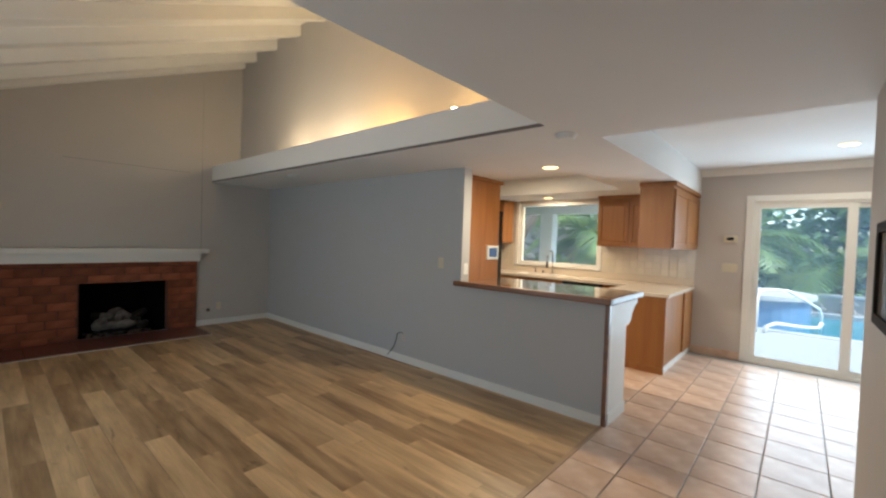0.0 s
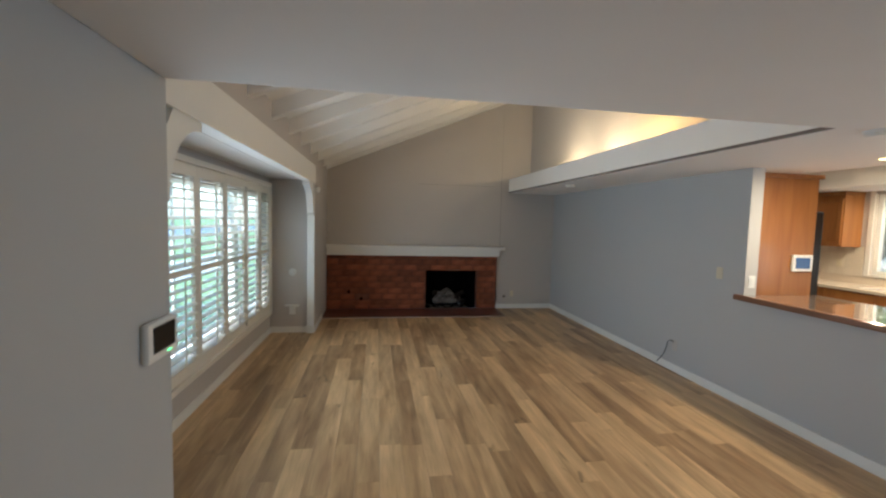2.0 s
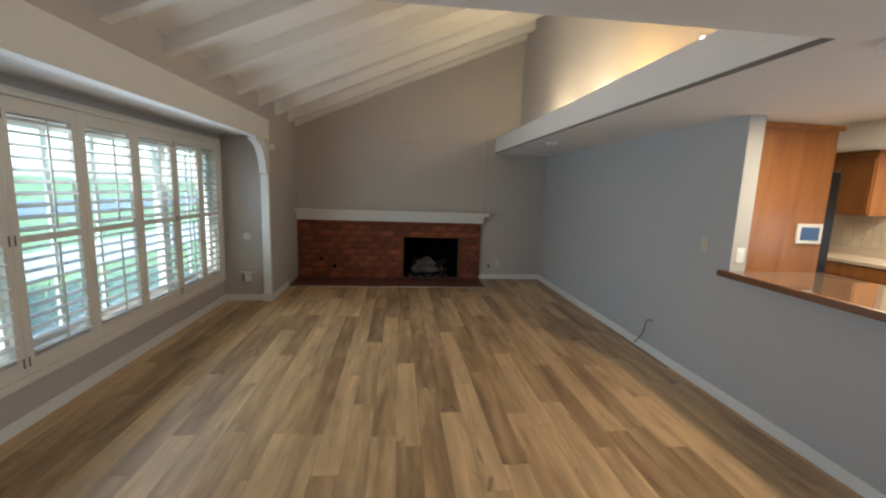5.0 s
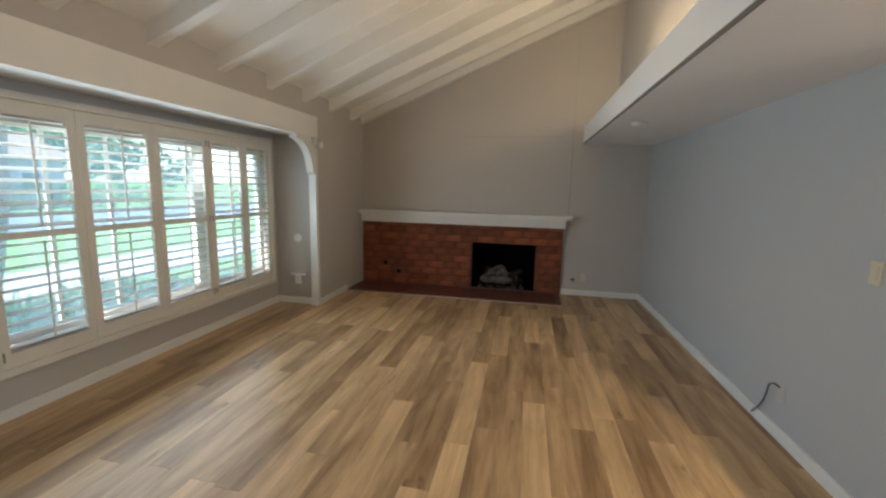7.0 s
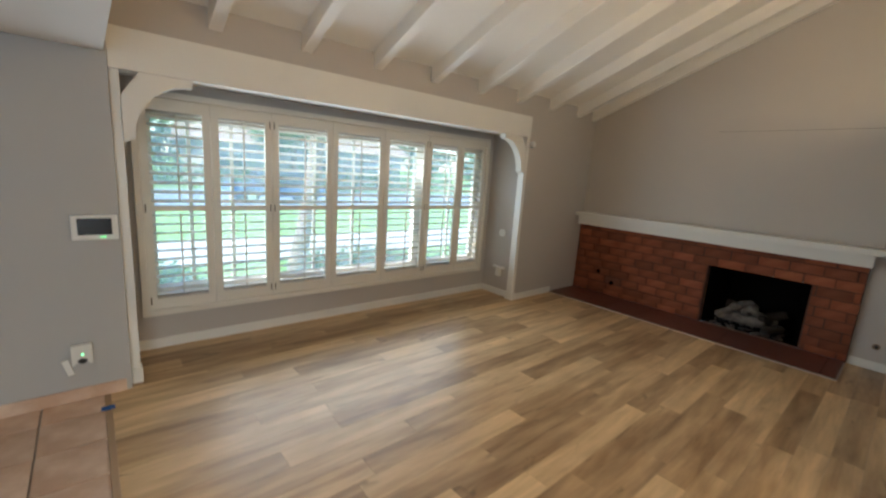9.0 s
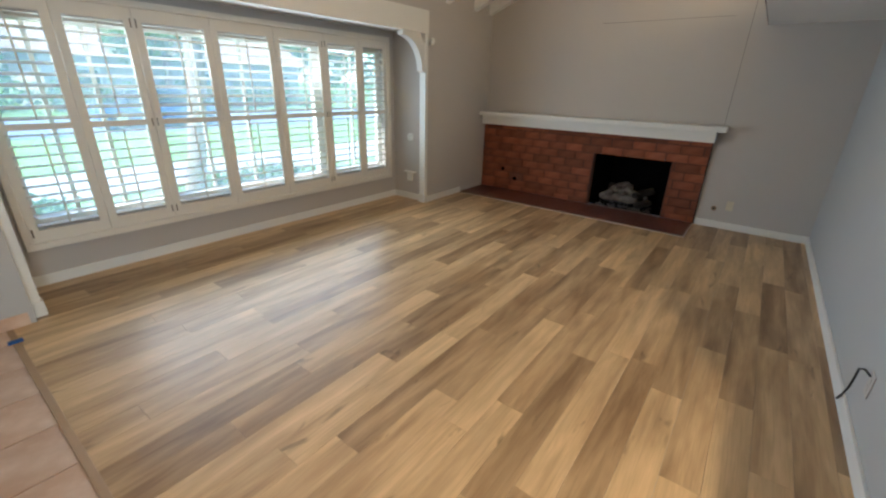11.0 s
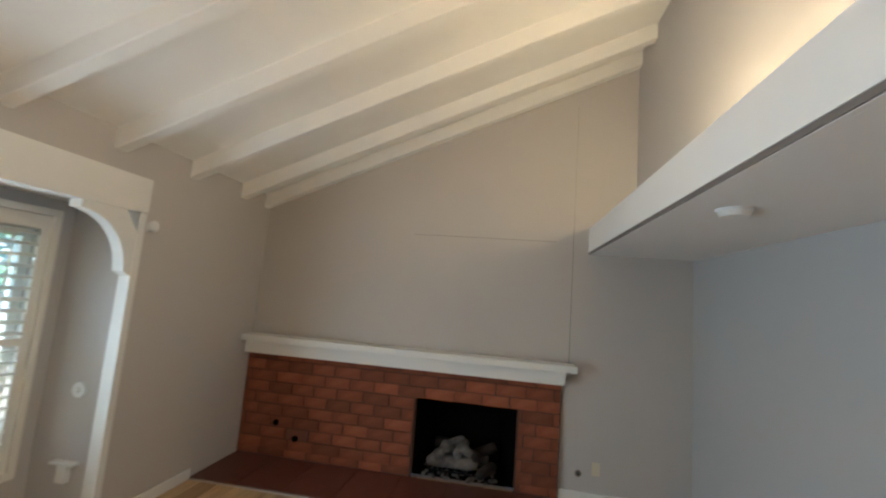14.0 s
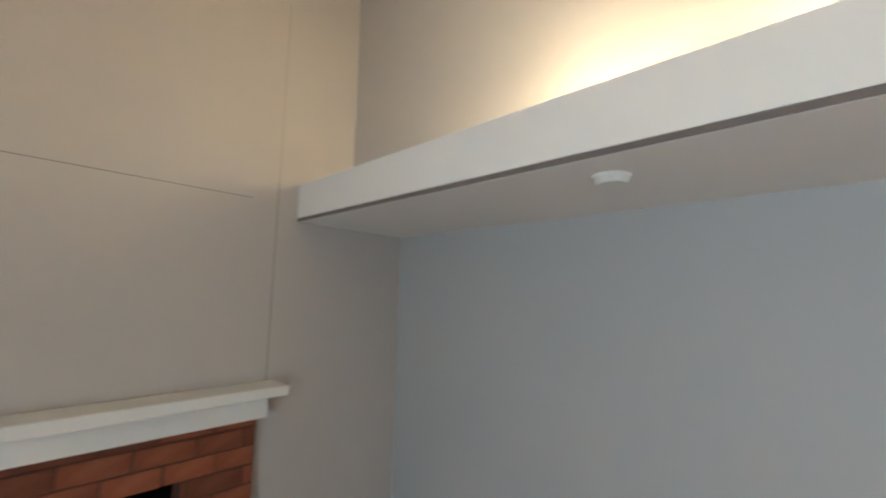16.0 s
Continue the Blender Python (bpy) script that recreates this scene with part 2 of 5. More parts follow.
def add_tube(bm, pts, r, n=8):
    """A round rod along the points."""
    pts = [Vector(p) for p in pts]
    rings = []
    for i, p in enumerate(pts):
        way = (pts[min(i + 1, len(pts) - 1)] - pts[max(i - 1, 0)]).normalized()
        q = way.to_track_quat("Z", "Y")
        rings.append([bm.verts.new(p + q @ Vector((r * math.cos(a), r * math.sin(a), 0))) for a in (math.tau * k / n for k in range(n))])
    for a, b in zip(rings, rings[1:]):
        for k in range(n):
            bm.faces.new((a[k], a[(k + 1) % n], b[(k + 1) % n], b[k]))
    bm.faces.new(rings[0][::-1]), bm.faces.new(rings[-1])
    return bm


def mesh_of(name, bm, material, smooth=False):
    bmesh.ops.recalc_face_normals(bm, faces=bm.faces)
    me = bpy.data.meshes.new(name)
    bm.to_mesh(me)
    bm.free()
    me.materials.append(material)
    if smooth:
        for p in me.polygons:
            p.use_smooth = True
    return me


def part(name, bm, material, parent, label="", smooth=False):
    ob = new(name, mesh_of(name, bm, material, smooth))
    ob.parent = parent
    if label:
        tagged(ob, label)
    return ob


def piece(name, me, parent, place):
    ob = new(name, me)
    ob.parent = parent
    ob.location = place
    return ob


def thing(name, label, category, place=(0, 0, 0), group="", kind=""):
    ob = new(name)
    ob.empty_display_size = 0.1
    ob.location = place
    return tagged(ob, label, category, group, kind)


def single(name, bm, material, label, category, kind="", group="", smooth=False):
    return tagged(new(name, mesh_of(name, bm, material, smooth)), label, category, group, kind)


def box_bm(lo, hi, bevel=0.0):
    return add_box(bmesh.new(), lo, hi, bevel)


def boxes_bm(rows, bevel=0.0):
    bm = bmesh.new()
    for lo, hi in rows:
        add_box(bm, lo, hi, bevel)
    return bm


def frame_bm(us, vs, holes, thick, m):
    """One connected slab over a grid of lines in x and y, with some cells left open; laid by m."""
    bm = bmesh.new()
    grid = [[bm.verts.new((u, v, 0)) for v in vs] for u in us]
    faces = [bm.faces.new((grid[i][j], grid[i + 1][j], grid[i + 1][j + 1], grid[i][j + 1])) for i in range(len(us) - 1) for j in range(len(vs) - 1) if (i, j) not in holes]
    got = bmesh.ops.extrude_face_region(bm, geom=faces)
    for v in [g for g in got["geom"] if isinstance(g, bmesh.types.BMVert)]:
        v.co.z = thick
    bm.transform(m)
    return bm


# ---- plan ----
BACK, FRONT, GREY = -6.73, -0.605, 3.67      # faces of the fireplace wall, the window wall and the grey wall
WIN, YARD = -1.205, 6.99                     # faces of the bay's back wall and the yard wall
CEILING, RAISED, TRAY = 2.215, 2.53, 2.46
WELL = -1.09                                # edge of the low ceiling over the tiles
LEDGE, UPPER, LEDGE_TOP = 2.742, 3.165, 2.468  # light shelf
SLOPE = 0.42
BAY_L, BAY_R = -1.105, -5.235
FRONT_E = FRONT - 0.004                     # face of the entry wall
END = -0.945                                # end of the half wall
EAST = 2.6


def roof_z(y):
    """Underside of the beams."""
    return 2.515 + SLOPE * (y - FRONT)


# ---- structure ----
single("floor_slab", box_bm((-6.9, -1.3, -0.2), (EAST + 0.1, YARD + 0.12, -0.012)), GROUT, "grey grout bed beneath the tiles and planks", "floor", "structure")
single("wall_fireplace", frame_bm((-1.3, 1.185, 2.168, GREY + 0.13), (-0.2, 0.728, 4.9), {(1, 0)}, 0.12, Matrix(((0, 0, 1, BACK - 0.12), (1, 0, 0, 0), (0, 1, 0, 0), (0, 0, 0, 1)))), WALL, "taupe painted gable wall with the fireplace", "wall", "structure")
single("wall_grey", boxes_bm([((BACK, GREY, -0.01), (-2.47, GREY + 0.13, CEILING))]), GREYWALL, "smooth grey painted wall beside the kitchen", "wall", "structure")
# window wall with the bay
single("wall_window_west", box_bm((BACK, FRONT - 0.75, -0.01), (BAY_R, FRONT, 2.9)), WALL, "taupe painted wall between bay and fireplace", "wall", "structure")
single("wall_window_east", box_bm((BAY_L, FRONT - 0.75, -0.01), (EAST, FRONT_E, 2.9)), GREYWALL, "grey painted wall of the entry", "wall", "structure")
over = single("wall_over_bay", box_bm((BAY_R, FRONT - 0.12, 2.14), (BAY_L, FRONT, 2.9)), WALL, "taupe painted wall over the bay", "wall", "structure")
WX0, WX1, WZ0, WZ1 = -5.03, -1.30, 0.46, 1.95
bay_back = single("wall_bay_back", boxes_bm([((BAY_R, WIN - 0.14, -0.01), (BAY_L, WIN, WZ0)), ((BAY_R, WIN - 0.14, WZ1), (BAY_L, WIN, 2.3)), ((BAY_R, WIN - 0.14, WZ0), (WX0, WIN, WZ1)), ((WX1, WIN - 0.14, WZ0), (BAY_L, WIN, WZ1))]), WALL, "grey painted back of the window bay", "wall", "structure")
bay_ceiling = single("ceiling_bay", box_bm((BAY_R, WIN, 2.185), (BAY_L, FRONT - 0.12, 2.3)), CEIL, "white painted ceiling of the window bay", "ceiling", "structure")


def swing(ob):
    """Turns a part of the bay with the bay, which runs slightly askew."""
    pivot = Matrix.Translation((BAY_R, FRONT, 0))
    ob.matrix_world = pivot @ Matrix.Rotation(radians(-0.76), 4, "Z") @ pivot.inverted() @ ob.matrix_world


for ob in (over, bay_back, bay_ceiling):
    swing(ob)
# sloped ceiling
bm = bmesh.new()
y0, y1 = FRONT - 0.3, UPPER + 0.14
add_prism(bm, [(y0, roof_z(y0) + 0.14), (y1, roof_z(y1) + 0.14), (y1, roof_z(y1) + 0.3), (y0, roof_z(y0) + 0.3)], WELL - BACK + 0.12, Matrix(((0, 0, 1, BACK), (1, 0, 0, 0), (0, 1, 0, 0), (0, 0, 0, 1))))
single("ceiling_sloped", bm, DECK, "white painted board ceiling between sloping beams", "ceiling", "structure")
single("wall_upper", box_bm((BACK, UPPER, CEILING + 0.02), (WELL, UPPER + 0.14, 4.4)), WALL, "taupe painted upper wall behind the light shelf", "wall", "structure")
single("wall_well_end", box_bm((WELL, FRONT - 0.1, CEILING + 0.12), (WELL + 0.12, UPPER + 0.14, 4.4)), WALL, "taupe painted wall above the low ceiling's edge", "wall", "structure")
# low ceilings
RX, RY = -0.90, 3.215
KX0, KX1, KY0, KY1 = -4.4, -1.66, 4.46, 6.07
single("ceiling_low", boxes_bm([((WELL, FRONT, CEILING), (EAST, RY, CEILING + 0.12)), ((BACK, UPPER, CEILING), (WELL, RY, CEILING + 0.12)), ((BACK, RY, CEILING), (RX, KY0, CEILING + 0.12)), ((BACK, KY0, CEILING), (KX0, KY1, CEILING + 0.12)), ((KX1, KY0, CEILING), (RX, KY1, CEILING + 0.12)), ((BACK, KY1, CEILING), (RX, YARD, CEILING + 0.12))]), CEIL, "smooth white painted low ceiling", "ceiling", "structure")
single("ceiling_raised", boxes_bm([((RX - 0.1, RY - 0.1, RAISED), (EAST, YARD, RAISED + 0.1)), ((RX - 0.1, RY - 0.1, CEILING + 0.12), (RX, YARD, RAISED)), ((RX, RY - 0.1, CEILING + 0.12), (EAST, RY, RAISED))]), CEIL, "white raised ceiling over the dining area", "ceiling", "structure")
single("ceiling_tray", boxes_bm([((KX0 - 0.1, KY0 - 0.1, TRAY), (KX1 + 0.1, KY1 + 0.1, TRAY + 0.1)), ((KX0 - 0.1, KY1, CEILING + 0.12), (KX1 + 0.1, KY1 + 0.1, TRAY)), ((KX0 - 0.1, KY0 - 0.1, CEILING + 0.12), (KX1 + 0.1, KY0, TRAY)), ((KX1, KY0, CEILING + 0.12), (KX1 + 0.1, KY1, TRAY)), ((KX0 - 0.1, KY0, CEILING + 0.12), (KX0, KY1, TRAY))]), CEIL, "white recessed ceiling tray over the kitchen", "ceiling", "structure")
# light shelf
shelf = thing("light_shelf", "white boxed light shelf along the sloped ceiling", "shelf", kind="structure")
part("soffit", box_bm((BACK, LEDGE + 0.035, CEILING), (WELL, UPPER, CEILING + 0.05)), CEIL, shelf)
part("soffit_edge", box_bm((BACK, LEDGE + 0.012, CEILING), (WELL, LEDGE + 0.034, CEILING + 0.023)), CEIL, shelf)
part("fascia", box_bm((BACK, LEDGE, CEILING + 0.024), (WELL, LEDGE + 0.035, LEDGE_TOP)), CEIL, shelf)
# recessed edge below the fascia, its shade put into the taupe colour
single("trim_shelf_reveal", box_bm((BACK, LEDGE + 0.004, CEILING + 0.002), (WELL, LEDGE + 0.0125, CEILING + 0.0235)), mat("shade-darkened taupe reveal", (0.17, 0.145, 0.13), 0.8), "thin taupe strip along the light shelf, darkened as shade", "trim", "structure")
# yard wall with the slider and the kitchen window
DX0, DX1, DZ = -0.31, 1.48, 2.09
KW0, KW1, KWZ0, KWZ1 = -3.78, -2.29, 1.07, 2.17
single("wall_yard", frame_bm((BACK, KW0, KW1, DX0, DX1, EAST), (-0.01, KWZ0, DZ, KWZ1, 2.8), {(1, 1), (1, 2), (3, 0), (3, 1)}, 0.14, Matrix(((1, 0, 0, 0), (0, 0, 1, YARD), (0, 1, 0, 0), (0, 0, 0, 1)))), WALL, "grey painted wall towards the yard", "wall", "structure")
single("wall_kitchen_west", box_bm((-5.4, GREY + 0.15, -0.01), (-5.28, YARD, CEILING)), WALL, "plain grey kitchen end wall", "wall", "structure")
single("wall_east", box_bm((EAST, FRONT - 0.75, -0.01), (EAST + 0.12, YARD + 0.14, 2.8)), WALL, "plain grey wall closing the entry", "wall", "structure")
single("wall_partition", box_bm((0.425, 1.40, -0.01), (0.56, 3.16, CEILING)), WALL, "short grey painted wall by the dining area", "wall", "structure")
# half wall
single("wall_half", boxes_bm([((-2.47, GREY, -0.01), (END - 0.012, 4.11, 0.99))]), GREYWALL, "grey painted half wall under the bar top", "wall", "structure")

# ---- living room ----
# beams
beams = [-1.715 - 0.6515 * k for k in range(8)] + [BACK + 0.05]
for k, bx in enumerate(beams):
    bm = bmesh.new()
    ya, yb = FRONT - 0.06, UPPER
    add_prism(bm, [(ya, roof_z(ya)), (yb, roof_z(yb)), (yb, roof_z(yb) + 0.15), (ya, roof_z(ya) + 0.15)], 0.09, Matrix(((0, 0, 1, bx - 0.045), (1, 0, 0, 0), (0, 1, 0, 0), (0, 0, 0, 1))))
    bmesh.ops.bevel(bm, geom=list(bm.edges), offset=0.004, segments=1, affect="EDGES")
    single("ceiling_beam", bm, DECK, "white painted wooden beam under the sloping ceiling", "beam", group="sloping ceiling beams")

# bay header, posts and brackets
bay = thing("bay_surround", "white painted timber surround of the window bay", "trim", (0, 0, 0), kind="structure")
part("header", box_bm((BAY_R, FRONT - 0.10, 2.135), (BAY_L - 0.003, FRONT + 0.018, 2.385), 0.004), TRIM, bay)
POST = 0.055
for px, sx, lip in ((BAY_L - 0.002, -1, -0.014), (BAY_R, 1, 0.008)):
    part("post", box_bm((px, FRONT - 0.09, 0.0), (px + sx * POST, FRONT + lip, 2.135), 0.005), TRIM, bay)
    part("post_base", box_bm((px, FRONT - 0.1, 0.0), (px + sx * (POST + 0.012), FRONT + lip + 0.010, 0.11), 0.006), TRIM, bay)
    ox = px + sx * POST
    arc = [(0.40 - 0.34 * math.sin(radians(a)) * 1.0, -0.42 + 0.37 * math.cos(radians(a))) for a in range(0, 91, 10)]
    outline = [(0.10, 0.0), (0.40, 0.0), *arc, (0.0, -0.45), (0.0, -0.15)]
    m = Matrix(((sx, 0, 0, ox), (0, 0, 1, FRONT - 0.085), (0, 1, 0, 2.135), (0, 0, 0, 1)))
    part("bracket", add_prism(bmesh.new(), outline, 0.09, m), TRIM, bay, "curved white bracket")

# baseboards
single("baseboard_grey", box_bm((BACK + 0.016, GREY - 0.016, 0), (END - 0.03, GREY, 0.085), 0.004), TRIM, "white painted baseboard on the grey wall", "baseboard", "structure")
single("baseboard_fireplace", box_bm((BACK, 2.55, 0), (BACK + 0.016, GREY, 0.085), 0.004), TRIM, "white painted baseboard beside the fireplace", "baseboard", "structure")
single("baseboard_window", box_bm((-6.05, FRONT, 0), (BAY_R - 0.01, FRONT + 0.016, 0.085), 0.004), TRIM, "white painted baseboard beside the bay", "baseboard", "structure")
bay_base = single("baseboard_bay", boxes_bm([((BAY_R + 0.016, WIN, 0), (BAY_L, WIN + 0.016, 0.085)), ((BAY_R, WIN, 0), (BAY_R + 0.016, FRONT - 0.1, 0.085)), ((BAY_L - 0.016, WIN + 0.016, 0), (BAY_L, FRONT - 0.1, 0.085))], 0.004), TRIM, "white painted baseboard in the bay", "baseboard", "structure")

swing(bay)
swing(bay_base)
# plantation shutters
SH_X0, SH_X1, SH_Z0, SH_Z1, SH_Y = -5.105, -1.225, 0.30, 2.105, -1.165
window = thing("window_1", "wide white window behind the shutters", "window", kind="structure")
part("window_frame", boxes_bm([((WX0, WIN - 0.12, WZ0), (WX1, WIN - 0.06, WZ0 + 0.05)), ((WX0, WIN - 0.12, WZ1 - 0.05), (WX1, WIN - 0.06, WZ1)), *[((x - 0.03, WIN - 0.12, WZ0 + 0.05), (x + 0.03, WIN - 0.06, WZ1 - 0.05)) for x in (WX0 + 0.03, WX1 - 0.03)], *[((x - 0.06, WIN - 0.12, WZ0 + 0.05), (x + 0.06, WIN - 0.05, WZ1 - 0.05)) for x in (-4.03, -2.30)], *[((x - 0.014, WIN - 0.10, WZ0 + 0.05), (x + 0.014, WIN - 0.08, WZ1 - 0.05)) for x in (-4.55, -3.6, -3.16, -2.72, -1.95, -1.62)]]), TRIM, window)
panes = (WX0 + 0.05, -4.55, -4.03, -3.6, -3.16, -2.72, -2.30, -1.95, -1.62, WX1 - 0.05)
for a, b in zip(panes, panes[1:]):
    pane = part("pane", box_bm((a + 0.001, WIN - 0.092, WZ0 + 0.045), (b - 0.001, WIN - 0.088, WZ1 - 0.045)), GLASS, window)
    pane.visible_shadow = False
shutters = thing("plantation_shutters", "cream plantation shutters with open louvres across the bay window", "shutter")
part("outer_frame", boxes_bm([((SH_X0, WIN, SH_Z0), (SH_X1, SH_Y + 0.02, SH_Z0 + 0.05)), ((SH_X0, WIN, SH_Z1 - 0.05), (SH_X1, SH_Y + 0.02, SH_Z1)), ((SH_X0, WIN, SH_Z0 + 0.05), (SH_X0 + 0.045, SH_Y + 0.02, SH_Z1 - 0.05)), ((SH_X1 - 0.045, WIN, SH_Z0 + 0.05), (SH_X1, SH_Y + 0.02, SH_Z1 - 0.05))], 0.004), CREAM, shutters)
STILES = (SH_X0 + 0.045, -4.60, -4.076, -3.471, -2.859, -2.264, -1.768, SH_X1 - 0.045)


def slat_mesh(SLATW):
    slat_bm = bmesh.new()
    add_prism(slat_bm, [(0.040 * math.cos(a), 0.0055 * math.sin(a)) for a in (math.tau * k / 10 for k in range(10))], SLATW, Matrix(((0, 0, 1, -SLATW / 2), (1, 0, 0, 0), (0, 1, 0, 0), (0, 0, 0, 1))))
    return mesh_of("slat", slat_bm, CREAM)


HINGE = mat("bronze hinge", (0.16, 0.13, 0.09), 0.45, 0.6, bump=0.02)
MIDZ = 1.197
for k in range(7):
    xa, xb = STILES[k] + 0.002, STILES[k + 1] - 0.002
    slat_me = slat_mesh(xb - xa - 0.12)
    panel = part("panel", frame_bm((xa, xa + 0.058, xb - 0.058, xb), (SH_Z0 + 0.052, SH_Z0 + 0.145, MIDZ - 0.022, MIDZ + 0.022, SH_Z1 - 0.145, SH_Z1 - 0.052), {(1, 1), (1, 3)}, 0.03, Matrix(((1, 0, 0, 0), (0, 0, 1, SH_Y - 0.03), (0, 1, 0, 0), (0, 0, 0, 1)))), CREAM, shutters)
    xm = (xa + xb) / 2
    for za, zb in ((SH_Z0 + 0.145, MIDZ - 0.022), (MIDZ + 0.022, SH_Z1 - 0.145)):
        count = 10
        for j in range(count):
            z = za + (zb - za) * (j + 0.5) / count
            s = piece("slat", slat_me, panel, (xm, SH_Y - 0.014, z))
            s.rotation_euler = (radians(-16 if zb > 1.5 else -1), 0, 0)
        part("tilt_rod", box_bm((xm - 0.006, SH_Y + 0.026, za + 0.03), (xm + 0.006, SH_Y + 0.036, zb - 0.02), 0.003), CREAM, panel)
    if k == 6:
        for z in (SH_Z0 + 0.13, MIDZ, SH_Z1 - 0.16):
            part("hinge", box_bm((xb - 0.022, SH_Y, z - 0.032), (xb - 0.012, SH_Y + 0.004, z + 0.032)), HINGE, panel, "small bronze hinge")
    if k in (1, 4):
        for z in (SH_Z0 + 0.13, MIDZ, SH_Z1 - 0.16):
            part("hinge", boxes_bm([((xb - 0.022, SH_Y, z - 0.032), (xb - 0.014, SH_Y + 0.004, z + 0.032)), ((xb + 0.016, SH_Y, z - 0.032), (xb + 0.024, SH_Y + 0.004, z + 0.032))]), HINGE, panel, "small bronze hinge")

swing(window)
swing(shutters)

# fireplace
FACE = -6.685
FB0, FB1, FBZ = 1.185, 2.168, 0.728
fire = thing("fireplace", "red brick fireplace with a white mantel and open firebox", "fireplace", (0, 0, 0))
BT = 1.0
part("mortar_bed", boxes_bm([((BACK + 0.001, FRONT + 0.001, 0), (FACE - 0.008, FB0 + 0.01, BT)), ((BACK + 0.001, FB1 - 0.01, 0), (FACE - 0.008, 2.545, BT)), ((BACK + 0.001, FB0 + 0.01, FBZ + 0.01), (FACE - 0.008, FB1 - 0.01, BT))]), MORTAR, fire)
mantel = part("mantel_frieze", box_bm((FACE - 0.005, FRONT + 0.012, 1.006), (-6.588, 2.562, 1.13), 0.003), TRIM, fire, "white painted mantel frieze")
part("mantel_shelf", box_bm((BACK, FRONT + 0.002, 1.131), (-6.512, 2.648, 1.19), 0.004), TRIM, fire, "white painted mantel shelf")
# bricks of the face
BL, BH = 0.262, 0.108
brick_cache = {}


def brick_mesh(length, height, material=BRICK):
    key = (round(length, 2), round(height, 3), material.name)
    if key not in brick_cache:
        brick_cache[key] = mesh_of("brick", add_box(bmesh.new(), (-0.02, 0.0042, 0.004), (0.0, key[0] - 0.0042, key[1] - 0.004), 0.005), material)
    return brick_cache[key]


STAINED = mat("grey stained brick", (0.155, 0.058, 0.034), 0.85, spread=0.2, scale=9, fine=0.1, bump=0.5)
rng = random.Random(3)
for c in range(10):
    z0 = FBZ + BH * (2 - c)
    h = min(BH, BT + 0.004 - z0) if z0 > 0.0 else BH + z0
    z0 = max(z0, 0.012)
    y = 2.545 - (0.068 if c % 2 else 0.222) + rng.uniform(-0.012, 0.012)
    spans = [(y, 2.545)]
    while y > FRONT:
        long = BL + rng.uniform(-0.022, 0.022)
        spans.append((max(y - long, FRONT + 0.002), y))
        y -= long
    for a, b in spans:
        bits = [(a, b)]
        if z0 < FBZ - 0.02:
            bits = [(a, min(b, FB0)), (max(a, FB1), b)]
        for p, q in bits:
            if q - p > 0.03 and h > 0.03:
                stained = abs((p + q) / 2 - 0.02) < 0.2 and 0.14 < z0 + 0.05 < 0.30
                me = brick_mesh(q - p, h, STAINED if stained else BRICK)
                b = piece("brick", me, fire, (FACE + rng.uniform(-0.004, 0.004), p, z0 + rng.uniform(-0.0015, 0.0015)))
                b.rotation_euler = (radians(rng.uniform(-0.35, 0.35)), radians(rng.uniform(-1.2, 1.2)), radians(rng.uniform(-0.5, 0.5)))
part("gas_key_hole", add_cyl(bmesh.new(), (FACE - 0.002, -0.21, 0.335), 0.028, 0.012, "x"), SOOT, fire, "sooty round gas key hole")
part("gas_key_hole", add_cyl(bmesh.new(), (FACE - 0.002, 0.01, 0.205), 0.03, 0.011, "x"), SOOT, fire, "sooty round gas key hole")
# firebox lining
bm = bmesh.new()
fx0, fx1 = -7.18, FACE - 0.10
for quad in (((fx1, FB0, 0.0), (fx0, FB0 + 0.16, 0.0), (fx0, FB0 + 0.16, 0.9), (fx1, FB0, 0.9)), ((fx1, FB1, 0.0), (fx0, FB1 - 0.16, 0.0), (fx0, FB1 - 0.16, 0.9), (fx1, FB1, 0.9)), ((fx0, FB0 + 0.16, 0.0), (fx0, FB1 - 0.16, 0.0), (fx0, FB1 - 0.16, 0.9), (fx0, FB0 + 0.16, 0.9)), ((fx1, FB0, 0.004), (fx1, FB1, 0.004), (fx0, FB1 - 0.16, 0.004), (fx0, FB0 + 0.16, 0.004)), ((fx1, FB0, 0.9), (fx1, FB1, 0.9), (fx0, FB1 - 0.16, 0.9), (fx0, FB0 + 0.16, 0.9))):
    bm.faces.new([bm.verts.new(v) for v in quad])
part("firebox", bm, SOOT, fire, "soot-blackened firebox lining")
for y0, y1 in ((FB0 - 0.002, FB0 + 0.006), (FB1 - 0.006, FB1 + 0.002)):
    part("jamb", boxes_bm([((FACE - 0.105, y0, max(FBZ - BH * (k + 1), 0.0) + 0.004), (FACE - 0.021, y1, FBZ - BH * k - 0.004)) for k in range(7)], 0.002), STAINED, fire, "sooty brick jamb")
hearth = thing("hearth", "flush dark red tile hearth before the fireplace", "hearth", kind="structure")
HX0, HX1 = FACE, -6.06
part("hearth_bed", box_bm((HX0 - 0.01, FRONT + 0.001, 0.0), (HX1 + 0.012, 2.532, 0.007)), MORTAR, hearth)
part("hearth_edge", boxes_bm([((HX1 + 0.012, FRONT + 0.001, 0.0), (HX1 + 0.026, 2.546, 0.010)), ((HX0, 2.532, 0.0), (HX1 + 0.012, 2.546, 0.010))]), GROUT, hearth, "pale grout line")
hp = mesh_of("hearth_tile", add_box(bmesh.new(), (0.002, 0.002, 0.0), (HX1 - HX0 - 0.002, 0.428, 0.012), 0.003), HEARTH)
